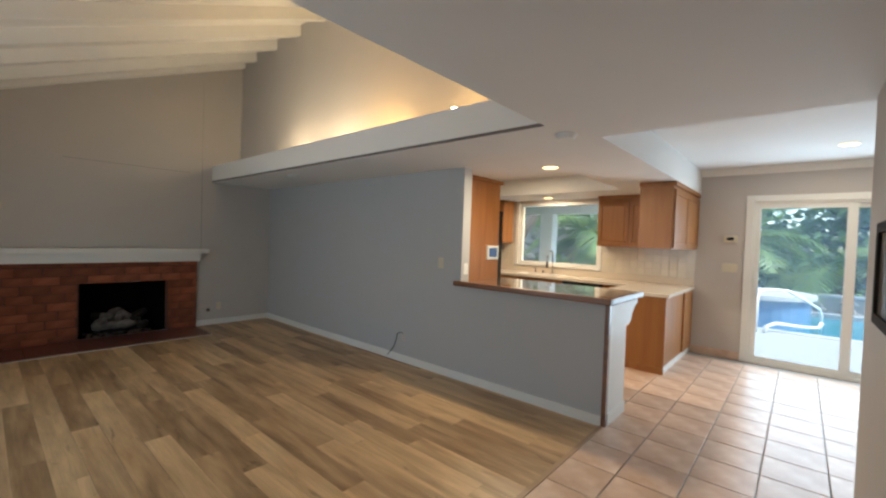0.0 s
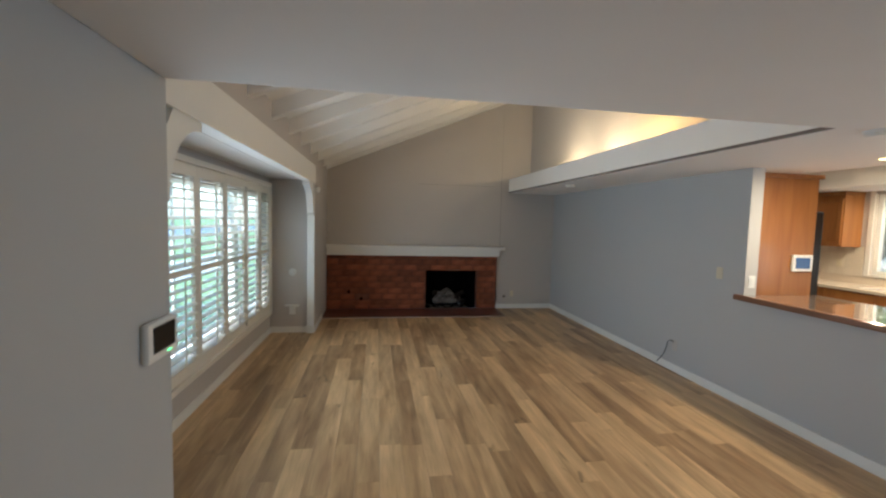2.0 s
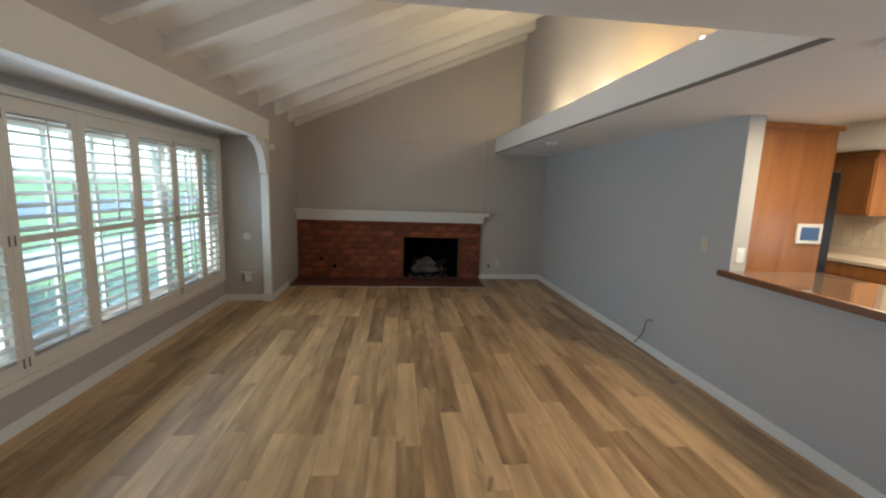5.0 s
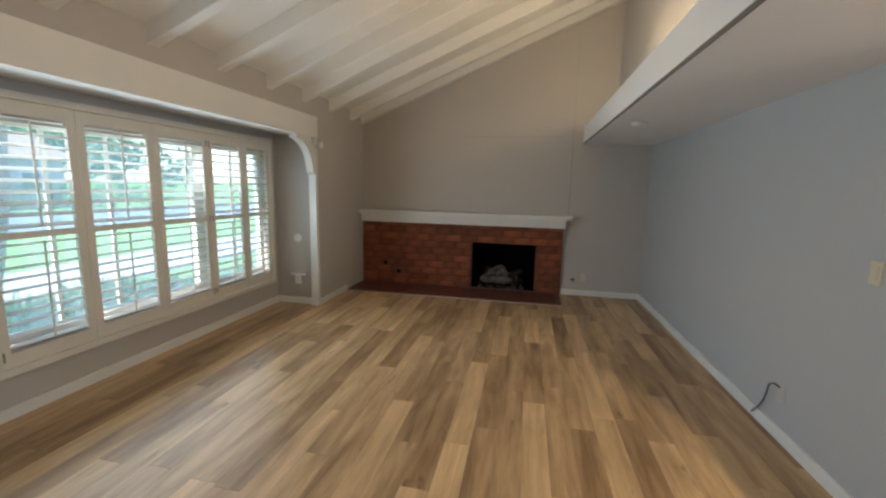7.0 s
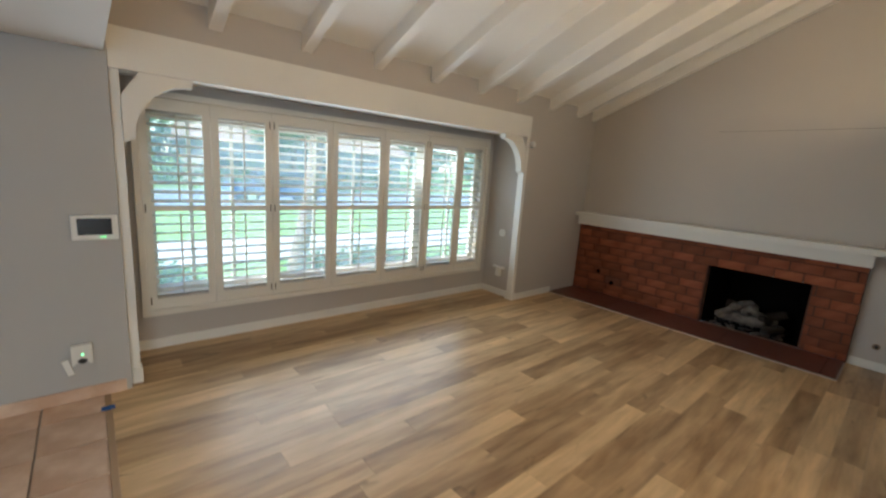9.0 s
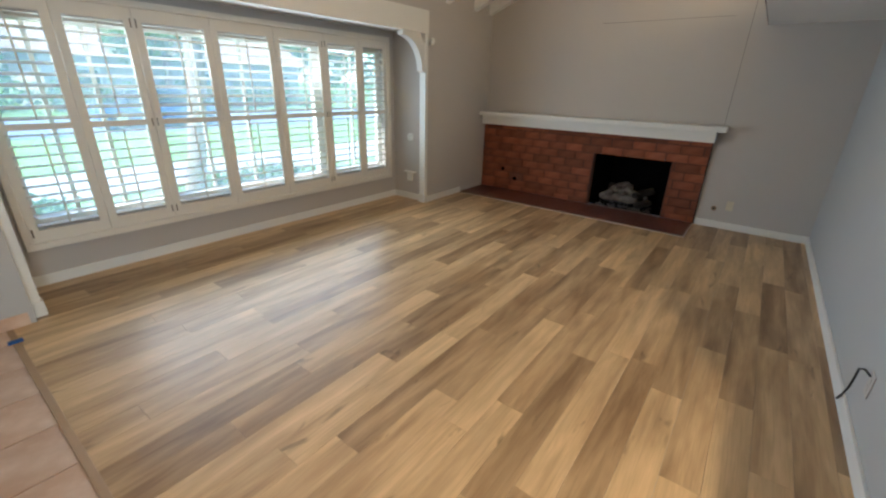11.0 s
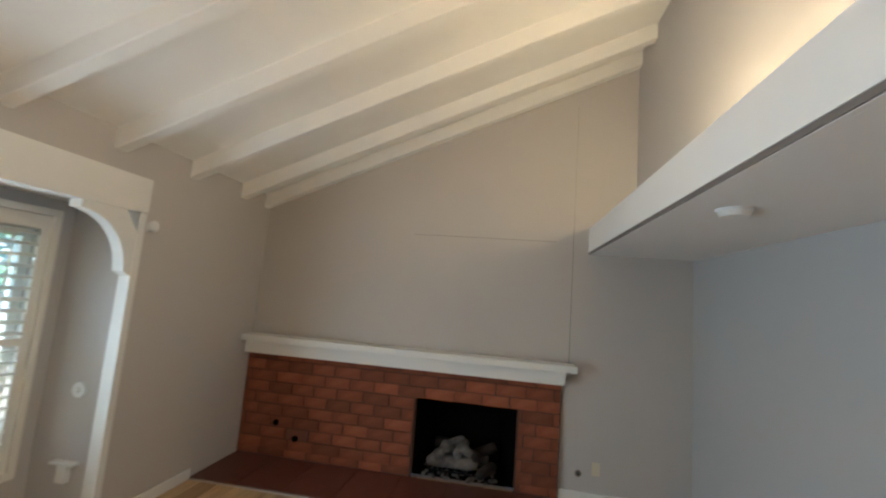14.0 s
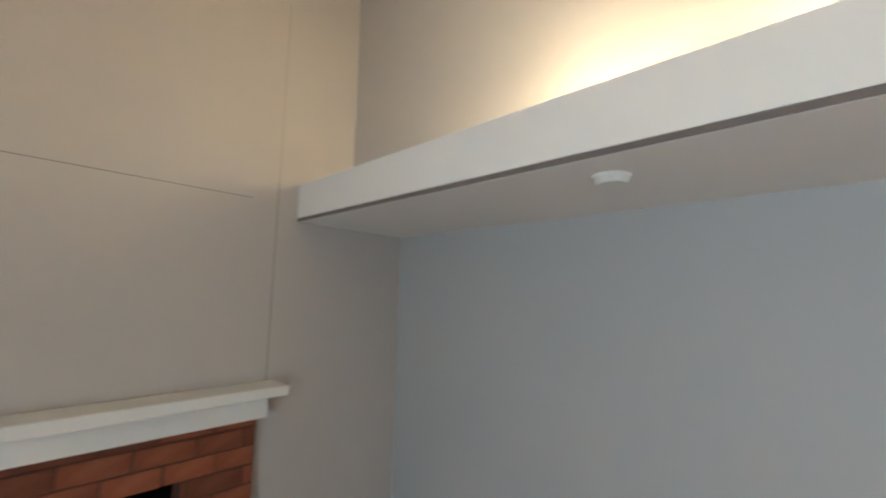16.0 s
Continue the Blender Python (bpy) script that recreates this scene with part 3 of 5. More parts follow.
hend = mesh_of("hearth_tile", add_box(bmesh.new(), (0.002, 0.002, 0.0), (HX1 - HX0 - 0.002, (2.530 - FRONT) - 0.432 * int((2.530 - FRONT) / 0.432) - 0.002, 0.012), 0.003), HEARTH)
for j in range(int((2.530 - FRONT) / 0.432) + 1):
    piece("hearth_tile", hp if FRONT + 0.432 * (j + 1) < 2.532 else hend, hearth, (HX0, FRONT + 0.002 + 0.432 * j, 0.0))
# gas logs
LOGM = mat("ashen ceramic log", (0.15, 0.132, 0.115), 0.9, spread=0.5, scale=14, fine=0.2, fine_scale=60, bump=0.8, second=(0.05, 0.045, 0.04), second_scale=11, second_amount=0.8)
logs = thing("gas_logs", "ash-grey ceramic gas logs on a black grate", "fire logs", (-6.93, 1.65, 0.004))
bm = bmesh.new()
for k in range(7):
    add_box(bm, (-0.14, -0.28 + 0.09 * k, 0.06), (0.14, -0.265 + 0.09 * k, 0.08))
for x in (-0.12, 0.12):
    add_box(bm, (x - 0.008, -0.29, 0.045), (x + 0.008, 0.29, 0.06))
    for y in (-0.25, 0.25):
        add_box(bm, (x - 0.008, y - 0.008, 0.0), (x + 0.008, y + 0.008, 0.045))
part("grate", bm, BLACK, logs)
lrng = random.Random(5)


def log_bm(length, r, m):
    bm = bmesh.new()
    rings = 9
    prev = None
    for i in range(rings):
        y = (i / (rings - 1) - 0.5) * length
        ring = []
        for k in range(10):
            a = math.tau * k / 10
            rr = r * (1 + 0.22 * noise.noise(Vector((math.cos(a) * 1.7, math.sin(a) * 1.7, y * 9 + length * 31)))) * (0.8 if i in (0, rings - 1) else 1)
            ring.append(bm.verts.new(m @ Vector((rr * math.cos(a), y, rr * math.sin(a)))))
        if prev:
            for k in range(10):
                bm.faces.new((prev[k], prev[(k + 1) % 10], ring[(k + 1) % 10], ring[k]))
        else:
            bm.faces.new(ring[::-1])
        prev = ring
    bm.faces.new(prev)
    return bm


for length, r, x, y, z, tilt, turn in ((0.44, 0.062, 0.08, -0.06, 0.135, 0, 3), (0.46, 0.058, -0.07, 0.02, 0.13, 0, -4), (0.20, 0.044, 0.09, -0.235, 0.165, 12, 66), (0.21, 0.046, 0.06, -0.165, 0.225, 16, 78), (0.20, 0.042, 0.05, -0.085, 0.245, -12, 58), (0.21, 0.046, 0.06, 0.0, 0.255, 20, 70), (0.24, 0.044, 0.07, 0.085, 0.225, -34, 38), (0.15, 0.036, 0.02, -0.05, 0.305, 10, 30)):
    part("log", log_bm(length, r, pose(x, y, z, tilt, 0, turn)), LOGM, logs, smooth=True)
CHAR = mat("charred ceramic log", (0.02, 0.016, 0.013), 0.95, spread=0.5, scale=14, fine=0.2, fine_scale=60, bump=0.8)
for length, r, x, y, z, tilt, turn in ((0.30, 0.05, -0.06, 0.18, 0.20, 24, 12), (0.30, 0.05, -0.10, -0.12, 0.22, -10, 8), (0.24, 0.045, 0.1, 0.24, 0.10, 4, 60), (0.22, 0.04, 0.03, 0.16, 0.17, -24, 70)):
    part("log", log_bm(length, r, pose(x, y, z, tilt, 0, turn)), CHAR, logs, "charred black log", smooth=True)
bm = bmesh.new()
for k in range(70):
    bmesh.ops.create_icosphere(bm, subdivisions=1, radius=lrng.uniform(0.012, 0.03), matrix=Matrix.Translation((lrng.uniform(-0.12, 0.17), lrng.uniform(-0.34, 0.34), 0.012)) @ Matrix.Diagonal((1.2, 1, 0.6, 1)))
tagged(part("cinders", bm, LOGM, logs, "grey cinders"), kind="stuff")
logs.scale = (1.05, 1.05, 1.02)

# ---- room details ----


def plate(name, label, category, place, turn, w, h, material, kind="outlet"):
    """A wall plate with its switch or sockets; it faces its own -y."""
    ob = thing(name, label, category, place)
    ob.rotation_euler = (0, 0, radians(turn))
    part("plate", box_bm((-w / 2, -0.006, -h / 2), (w / 2, 0.001, h / 2), 0.003), material, ob)
    if kind == "outlet":
        for z in (-0.022, 0.022):
            part("socket", box_bm((-0.016, -0.009, z - 0.014), (0.016, -0.005, z + 0.014), 0.004), material, ob)
    elif kind == "switch":
        n = max(1, round(w / 0.06))
        for k in range(n):
            x = (k - (n - 1) / 2) * 0.046
            part("rocker", box_bm((x - 0.015, -0.010, -0.032), (x + 0.015, -0.005, 0.032), 0.003), material, ob)
    return ob


plate("light_switch", "ivory light switch on the grey wall", "switch", (-2.755, GREY, 1.206), 0, 0.075, 0.118, IVORY, "switch")
plate("wall_outlet", "white cable outlet low on the grey wall", "outlet", (-3.30, GREY, 0.30), 0, 0.075, 0.118, WALL)
plate("wall_outlet", "ivory outlet beside the fireplace", "outlet", (BACK, 2.874, 0.287), -90, 0.072, 0.115, IVORY)
cable = single("cable", add_tube(bmesh.new(), [(-3.31, GREY - 0.008, 0.335), (-3.335, GREY - 0.03, 0.352), (-3.37, GREY - 0.04, 0.33), (-3.39, GREY - 0.036, 0.26), (-3.42, GREY - 0.032, 0.19), (-3.47, GREY - 0.028, 0.12), (-3.515, GREY - 0.024, 0.075), (-3.56, GREY - 0.02, 0.03)], 0.005), DARK, "black coaxial cable hanging out of the wall", "cable", smooth=True)
gas = thing("gas_valve", "round steel gas valve on the wall by the fireplace", "valve", (BACK, 2.72, 0.235))
part("rose", add_cyl(bmesh.new(), (0, 0, 0), 0.03, 0.006, "x"), STEEL, gas)
part("key_socket", add_cyl(bmesh.new(), (0.006, 0, 0), 0.014, 0.018, "x", 12), DARK, gas)

panel_ob = thing("alarm_panel", "white alarm keypad with a dark screen on the wall", "keypad", (-0.98, FRONT_E, 1.148))
part("backplate", box_bm((-0.108, 0.0, -0.072), (0.108, 0.008, 0.072), 0.003), IVORY, panel_ob)
part("case", box_bm((-0.115, 0.006, -0.08), (0.115, 0.035, 0.08), 0.012), PLASTIC, panel_ob)
part("bezel", frame_bm((-0.084, -0.079, 0.079, 0.084), (-0.044, -0.039, 0.055, 0.060), {(1, 1)}, 0.003, Matrix(((1, 0, 0, 0), (0, 0, 1, 0.0345), (0, 1, 0, 0), (0, 0, 0, 1)))), DARK, panel_ob)
part("screen", box_bm((-0.079, 0.033, -0.039), (0.079, 0.036, 0.055)), BLACK, panel_ob, "dark glass screen")
for k in range(3):
    part("status_light", box_bm((-0.050 + 0.009 * k, 0.0345, -0.062), (-0.044 + 0.009 * k, 0.0365, -0.056)), LED, panel_ob, "green status light")
plug = thing("plug_in_sensor", "white plug-in sensor with a green light", "sensor", (-0.86, FRONT_E, 0.325))
part("plate", box_bm((-0.036, 0, -0.066), (0.036, 0.006, 0.05), 0.003), PLASTIC, plug)
arch = [(-0.052, 0.068), (0.052, 0.068), (0.052, -0.062), (0.036, -0.062), *[(0.034 * math.cos(a), -0.055 + 0.034 * math.sin(a)) for a in (math.pi * k / 8 for k in range(9))], (-0.036, -0.062), (-0.052, -0.062)]
part("body", add_prism(bmesh.new(), arch, 0.038, Matrix(((1, 0, 0, 0), (0, 0, 1, 0.007), (0, 1, 0, 0), (0, 0, 0, 1)))), PLASTIC, plug)
part("socket", add_cyl(bmesh.new(), (0, 0.005, -0.045), 0.026, 0.006, "y", 20), DARK, plug, "dark socket face")
part("status_light", box_bm((-0.005, 0.0445, 0.0), (0.002, 0.0465, 0.012)), LED, plug, "green status light")
wedge_bm = box_bm((-0.018, 0.0, -0.056), (0.018, 0.02, 0.056), 0.006)
wedge_bm.transform(Matrix.Translation((-0.787, FRONT_E + 0.001, 0.245)) @ Matrix.Rotation(radians(14), 4, "Y"))
wedge = single("door_sensor", wedge_bm, PLASTIC, "small white stick sensor low on the wall", "sensor")

disk = thing("round_wall_cap", "round white blank cap on the bay's side wall", "wall cap", (BAY_R, -0.90, 0.875))
part("disk", add_cyl(bmesh.new(), (0, 0, 0), 0.052, 0.014, "x", 32), PLASTIC, disk)
part("knob", add_cyl(bmesh.new(), (0.014, 0, 0), 0.02, 0.016, "x", 20, 0.012), PLASTIC, disk)
tee = thing("wall_bracket", "small white T-shaped bracket low on the bay's side wall", "bracket", (BAY_R, -0.90, 0.32))
part("arm", box_bm((0, -0.095, 0.065), (0.05, 0.095, 0.085), 0.004), TRIM, tee)
part("stem", box_bm((0, -0.038, -0.05), (0.04, 0.038, 0.065), 0.004), TRIM, tee)
eye_ob = thing("corner_sensor", "small white domed sensor by the bay's header", "sensor", (BAY_R - 0.035, FRONT + 0.002, 2.045))
part("mount", box_bm((-0.018, 0, -0.03), (0.018, 0.022, 0.03), 0.005), PLASTIC, eye_ob)
bm = bmesh.new()
bmesh.ops.create_uvsphere(bm, u_segments=16, v_segments=10, radius=0.034, matrix=Matrix.Translation((0, 0.04, 0.008)) @ Matrix.Diagonal((1, 0.9, 1.25, 1)))
part("lens", bm, PLASTIC, eye_ob, smooth=True)


def smoke_alarm(place, label):
    ob = thing("smoke_alarm", label, "smoke alarm", place, group="smoke alarms")
    part("mount", add_cyl(bmesh.new(), (0, 0, -0.012), 0.075, 0.012, "z", 32), PLASTIC, ob)
    part("cover", add_cyl(bmesh.new(), (0, 0, -0.034), 0.056, 0.022, "z", 32, 0.07), PLASTIC, ob)
    for a in (math.tau * k / 10 for k in range(10)):
        part("vent_slot", box_bm((0.064 * math.cos(a) - 0.004, 0.064 * math.sin(a) - 0.004, -0.0205), (0.064 * math.cos(a) + 0.004, 0.064 * math.sin(a) + 0.004, -0.0185)), IVORY, ob, "shaded vent slot")


smoke_alarm((-4.72, 3.0, CEILING), "round white smoke alarm under the light shelf")
smoke_alarm((-1.067, 3.015, CEILING), "round white smoke alarm on the low ceiling")


def can_light(place, watts, label):
    ob = thing("can_light", label, "ceiling light", place, group="recessed ceiling lights")
    ring = bmesh.new()
    bmesh.ops.create_cone(ring, cap_ends=False, segments=32, radius1=0.095, radius2=0.07, depth=0.006, matrix=Matrix.Translation((0, 0, -0.004)))
    part("trim_ring", ring, PLASTIC, ob)
    part("lens", add_cyl(bmesh.new(), (0, 0, -0.007), 0.072, 0.004, "z", 32), CANGLOW, ob, "glowing warm lens")
    lamp = new("can_lamp", bpy.data.lights.new("can_lamp", "AREA"))
    lamp.data.shape, lamp.data.size, lamp.data.energy, lamp.data.color = "DISK", 0.13, watts, (1.0, 0.75, 0.48)
    lamp.matrix_world = pose(place[0], place[1], place[2] - 0.012)


can_light((-1.729, 4.108, CEILING), 8.0, "round lit recessed light in the kitchen ceiling")
can_light((-3.04, 6.65, CEILING), 6.0, "round lit recessed light over the sink")
# the tray's light is out of sight, added to warm the tray faces
can_light((-2.75, 5.15, TRAY), 6.0, "unseen recessed light added in the ceiling tray")
can_light((0.49, 5.95, RAISED), 4.0, "round lit recessed light in the dining ceiling")


def uplight(x, y, watts, colour, rise=0.0):
    ob = thing("uplight", "small warm uplight standing on the light shelf", "uplight", (x, y, CEILING + 0.05), group="shelf uplights")
    part("base", add_cyl(bmesh.new(), (0, 0, 0), 0.05, 0.02, "z", 20), BLACK, ob)
    part("can", add_cyl(bmesh.new(), (0, 0, 0.02), 0.03, 0.143 + rise, "z", 20, 0.04), BLACK, ob)
    bm = bmesh.new()
    bmesh.ops.create_uvsphere(bm, u_segments=14, v_segments=8, radius=0.026, matrix=Matrix.Translation((0, 0, 0.188 + rise)))
    part("bulb", bm, BULB, ob, "glowing warm bulb", smooth=True)
    lamp = new("uplight_lamp", bpy.data.lights.new("uplight_lamp", "POINT"))
    lamp.data.energy, lamp.data.color, lamp.data.shadow_soft_size = watts, colour, 0.03
    lamp.location = (x, y, LEDGE_TOP + 0.012 + rise)


WARM, AMBER = (1.0, 0.76, 0.47), (1.0, 0.54, 0.15)
uplight(-4.80, LEDGE + 0.06, 3.9, WARM)
uplight(-3.86, LEDGE + 0.07, 4.4, WARM)
uplight(-3.08, LEDGE + 0.12, 4.2, AMBER)
uplight(-1.92, LEDGE + 0.075, 2.6, AMBER, 0.03)

# threshold, tape and seams
single("threshold_strip", box_bm((-0.984, FRONT + 0.02, -0.004), (-0.95, GREY + 0.02, 0.007), 0.003), mat("wood threshold", (0.36, 0.24, 0.14), 0.5, spread=0.1, bump=0.1), "thin tan threshold strip between tiles and planks", "threshold", "structure")
tape = single("painter_tape", boxes_bm([((-1.0, -0.42, 0.0005), (-0.93, -0.375, 0.009)), ((-0.98, -0.395, 0.009), (-0.945, -0.355, 0.016))], 0.003), mat("blue tape", (0.02, 0.10, 0.32), 0.6), "crumpled blue painter's tape on the floor seam", "tape")
SEAM = mat("open plaster seam", (0.20, 0.18, 0.16), 0.9)
single("trim_seam", boxes_bm([((BACK, 2.60, 1.19), (BACK + 0.002, 2.605, 2.46)), ((BACK, 2.601, 2.46), (BACK + 0.0015, 2.603, 3.72)), ((BACK, 1.03, 2.322), (BACK + 0.0022, 2.44, 2.326))]), SEAM, "thin cracked plaster seam above the mantel", "seam", "structure")
single("trim_breast", box_bm((BACK, FRONT, 1.192), (BACK + 0.0012, 2.60, 2.44)), WALL, "flat plaster panel of the chimney breast", "wall", "structure")
single("baseboard_entry_tile", box_bm((BAY_L + 0.03, FRONT_E, 0.0), (EAST, FRONT_E + 0.012, 0.085), 0.003), TILE, "terracotta tile skirting of the entry", "baseboard", "structure")
mirror = thing("wall_box", "dark brown framed panel on the short wall", "wall panel", (0.425, 1.98, 1.40))
part("frame", boxes_bm([((-0.045, -0.46, -0.175), (0, 0.46, -0.14)), ((-0.045, -0.46, 0.14), (0, 0.46, 0.175)), ((-0.045, -0.46, -0.14), (0, -0.42, 0.14)), ((-0.045, 0.42, -0.14), (0, 0.46, 0.14))], 0.004), mat("dark brown frame", (0.022, 0.015, 0.011), 0.8, spread=0.15, spec=0.15), mirror)
part("board", box_bm((-0.035, -0.42, -0.14), (0, 0.42, 0.14)), DARK, mirror)

# ---- kitchen ----
CT = 0.925


def raised_door(parent, w, h, m, knob, name="door"):
    """A frame-and-panel cabinet door in its own x and z, facing -y, with its knob."""
    bm = frame_bm((0, 0.055, w - 0.055, w), (0, 0.055, h - 0.055, h), {(1, 1)}, 0.02, m @ Matrix(((1, 0, 0, 0), (0, 0, -1, 0), (0, 1, 0, 0), (0, 0, 0, 1))))
    d = part(name, bm, MAPLE, parent, "frame-and-panel maple door")
    bm = box_bm((0.056, -0.010, 0.056), (w - 0.056, -0.001, h - 0.056))
    face = [f for f in bm.faces if f.normal.y < -0.9]
    bmesh.ops.inset_region(bm, faces=face, thickness=0.022, depth=0.007)
    bm.transform(m)
    part("panel", bm, MAPLE, d)
    if knob:
        k = add_cyl(bmesh.new(), (knob[0], -0.02, knob[1]), 0.012, -0.022, "y", 14, 0.007)
        k.transform(m)
        part("knob", k, STEEL, d, "round steel knob")
    return d


# bar
bar = thing("bar_top", "polished brown stone bar top with a rounded wooden edge", "countertop")
part("slab", box_bm((-2.46, GREY - 0.02, 1.0), (END, 4.47, 1.034), 0.003), GRANITE, bar)
part("edging", boxes_bm([((-2.53, GREY - 0.06, 0.985), (END + 0.03, GREY - 0.02, 1.038)), ((END, GREY - 0.02, 0.985), (END + 0.03, 4.50, 1.038))], 0.012), OAKEDGE, bar, "rounded walnut edge")
half_end = thing("half_wall_end", "white end panel of the half wall with a corbel", "panel", kind="structure")
part("panel", box_bm((END - 0.012, GREY + 0.03, 0.0), (END, 4.11, 0.99)), TRIM, half_end)
part("corner_strip", box_bm((END - 0.03, GREY - 0.012, 0.0), (END + 0.006, GREY + 0.028, 0.985), 0.004), OAKEDGE, half_end, "dark wooden corner strip")
part("base", box_bm((END, GREY + 0.03, 0.0), (END + 0.012, 4.12, 0.10), 0.004), TRIM, half_end)
corb = [(0, 0), (0.30, 0), (0.30, -0.06), (0.22, -0.09), (0.16, -0.14), (0.13, -0.2), (0.07, -0.235), (0.0, -0.24)]
part("corbel", add_prism(bmesh.new(), corb, 0.04, Matrix(((0, 0, 1, END - 0.04), (1, 0, 0, 4.11), (0, 1, 0, 0.998), (0, 0, 0, 1)))), TRIM, half_end, "curved white corbel")
plate("wall_outlet", "white outlet on the end of the grey wall", "outlet", (-2.47, GREY + 0.07, 1.16), 90, 0.07, 0.115, PLASTIC)

# refrigerator and its panel
FP = -2.70
frp = thing("refrigerator_surround", "tall orange maple panel beside the refrigerator", "cabinet panel")
part("side", box_bm((FP - 0.02, GREY + 0.14, 0.0), (FP, 4.69, CEILING - 0.045)), MAPLE, frp)
part("crown", box_bm((FP - 0.02, GREY + 0.14, CEILING - 0.045), (FP + 0.03, 4.72, CEILING - 0.002), 0.008), MAPLE, frp, "maple crown strip")
part("top_cabinet", box_bm((-3.62, GREY + 0.14, 1.86), (FP - 0.022, 4.60, CEILING - 0.01)), MAPLE, frp)
fridge = thing("refrigerator", "black refrigerator between maple panels", "refrigerator", (0, 0, 0))
part("body", box_bm((-3.58, GREY + 0.18, 0.02), (FP - 0.03, 4.66, 1.83), 0.01), BLACK, fridge)
part("feet", boxes_bm([((-3.5, 3.9, 0), (-3.4, 4.6, 0.02)), ((-2.9, 3.9, 0), (-2.8, 4.6, 0.02))]), DARK, fridge)
part("door", box_bm((-3.58, 4.695, 0.06), (FP - 0.012, 4.80, 1.85), 0.015), BLACK, fridge)
part("door_handle", add_tube(bmesh.new(), [(-3.05, 4.80, 0.75), (-3.05, 4.845, 0.78), (-3.05, 4.845, 1.55), (-3.05, 4.80, 1.58)], 0.012), BLACK, fridge)
tab = thing("wall_tablet", "white framed touch screen on the maple panel", "tablet", (FP, 4.545, 1.32))
part("case", box_bm((0, -0.12, -0.085), (0.025, 0.12, 0.085), 0.01), PLASTIC, tab)
part("screen", box_bm((0.0245, -0.085, -0.055), (0.027, 0.085, 0.055)), SCREEN, tab, "blue lit screen")

# base cabinets along the dining side
XR, YN = -0.95, 5.51
pen = thing("base_cabinet", "orange maple base cabinet end beside the slider", "cabinet")
part("carcass", box_bm((-1.58, YN, 0.09), (XR, YARD - 0.003, CT - 0.04)), MAPLE, pen)
part("toe_kick", box_bm((-1.56, YN + 0.01, 0.0), (XR - 0.01, YARD - 0.003, 0.09)), TRIM, pen, "pale toe board")
raised_door(pen, 0.52, 0.78, Matrix(((0, -1, 0, XR), (1, 0, 0, 6.42), (0, 0, 1, 0.1), (0, 0, 0, 1))), (0.05, 0.68))
part("end_panel", box_bm((-1.58, YN - 0.008, 0.02), (XR + 0.004, YN, CT - 0.04), 0.002), MAPLE, pen)
part("base_strip", box_bm((-1.58, YN - 0.02, 0.0), (XR + 0.008, YN - 0.008, 0.075), 0.003), MAPLE, pen)
sink_run = thing("base_cabinet", "orange maple sink cabinets under the window", "cabinet")
part("carcass", box_bm((-5.25, 6.39, 0.1), (-2.62, YARD - 0.003, CT - 0.04)), MAPLE, sink_run)
part("toe_kick", box_bm((-5.25, 6.46, 0.0), (-2.62, YARD - 0.01, 0.1)), BLACK, sink_run)
for k in range(4):
    raised_door(sink_run, 0.58, 0.58, pose(-5.1 + 0.62 * k, 6.39, 0.12), (0.52, 0.52))
    bm = box_bm((-5.1 + 0.62 * k, 6.37, 0.73), (-4.52 + 0.62 * k, 6.39, 0.87), 0.004)
    part("drawer", bm, MAPLE, sink_run)
dish = thing("dishwasher", "black dishwasher beside the sink cabinet", "dishwasher")
part("body", box_bm((-2.6, 6.40, 0.02), (-2.0, YARD - 0.003, CT - 0.042)), BLACK, dish)
part("door", box_bm((-2.6, 6.37, 0.1), (-2.0, 6.398, CT - 0.17), 0.006), BLACK, dish)
part("control_panel", box_bm((-2.6, 6.36, CT - 0.165), (-2.0, 6.398, CT - 0.045), 0.006), BLACK, dish)
part("feet", box_bm((-2.58, 6.52, 0.0), (-2.02, 7.0, 0.02)), DARK, dish)
filler = single("base_cabinet", box_bm((-1.99, 6.40, 0.0), (-1.585, YARD - 0.003, CT - 0.042)), MAPLE, "orange maple corner cabinet", "cabinet")
top = thing("kitchen_countertop", "cream laminate countertop with a backsplash lip", "countertop")
part("slab", boxes_bm([((-5.27, 6.34, CT - 0.04), (-3.5, YARD - 0.001, CT)), ((-2.75, 6.34, CT - 0.04), (XR + 0.035, YARD - 0.001, CT)), ((-3.5, 6.34, CT - 0.04), (-2.75, 6.45, CT)), ((-3.5, 6.85, CT - 0.04), (-2.75, YARD - 0.001, CT)), ((-1.61, YN - 0.03, CT - 0.04), (XR + 0.035, 6.34, CT))], 0.004), LAMIN, top)
part("backsplash_lip", box_bm((-5.27, YARD - 0.02, CT), (XR + 0.02, YARD - 0.001, CT + 0.10), 0.003), LAMIN, top)
sink = thing("sink", "white double sink set in the countertop", "sink")
part("bowl", boxes_bm([((-3.5, 6.45, CT - 0.2), (-2.75, 6.85, CT - 0.19)), ((-3.5, 6.45, CT - 0.19), (-3.49, 6.85, CT + 0.008)), ((-2.76, 6.45, CT - 0.19), (-2.75, 6.85, CT + 0.008)), ((-3.49, 6.45, CT - 0.19), (-2.76, 6.46, CT + 0.008)), ((-3.49, 6.84, CT - 0.19), (-2.76, 6.85, CT + 0.008))], 0.003), PLASTIC, sink)
fauc = thing("faucet", "tall chrome gooseneck faucet behind the sink", "faucet", (-3.03, 6.885, CT))
part("base", add_cyl(bmesh.new(), (0, 0, 0), 0.03, 0.03, "z", 20, 0.022), STEEL, fauc)
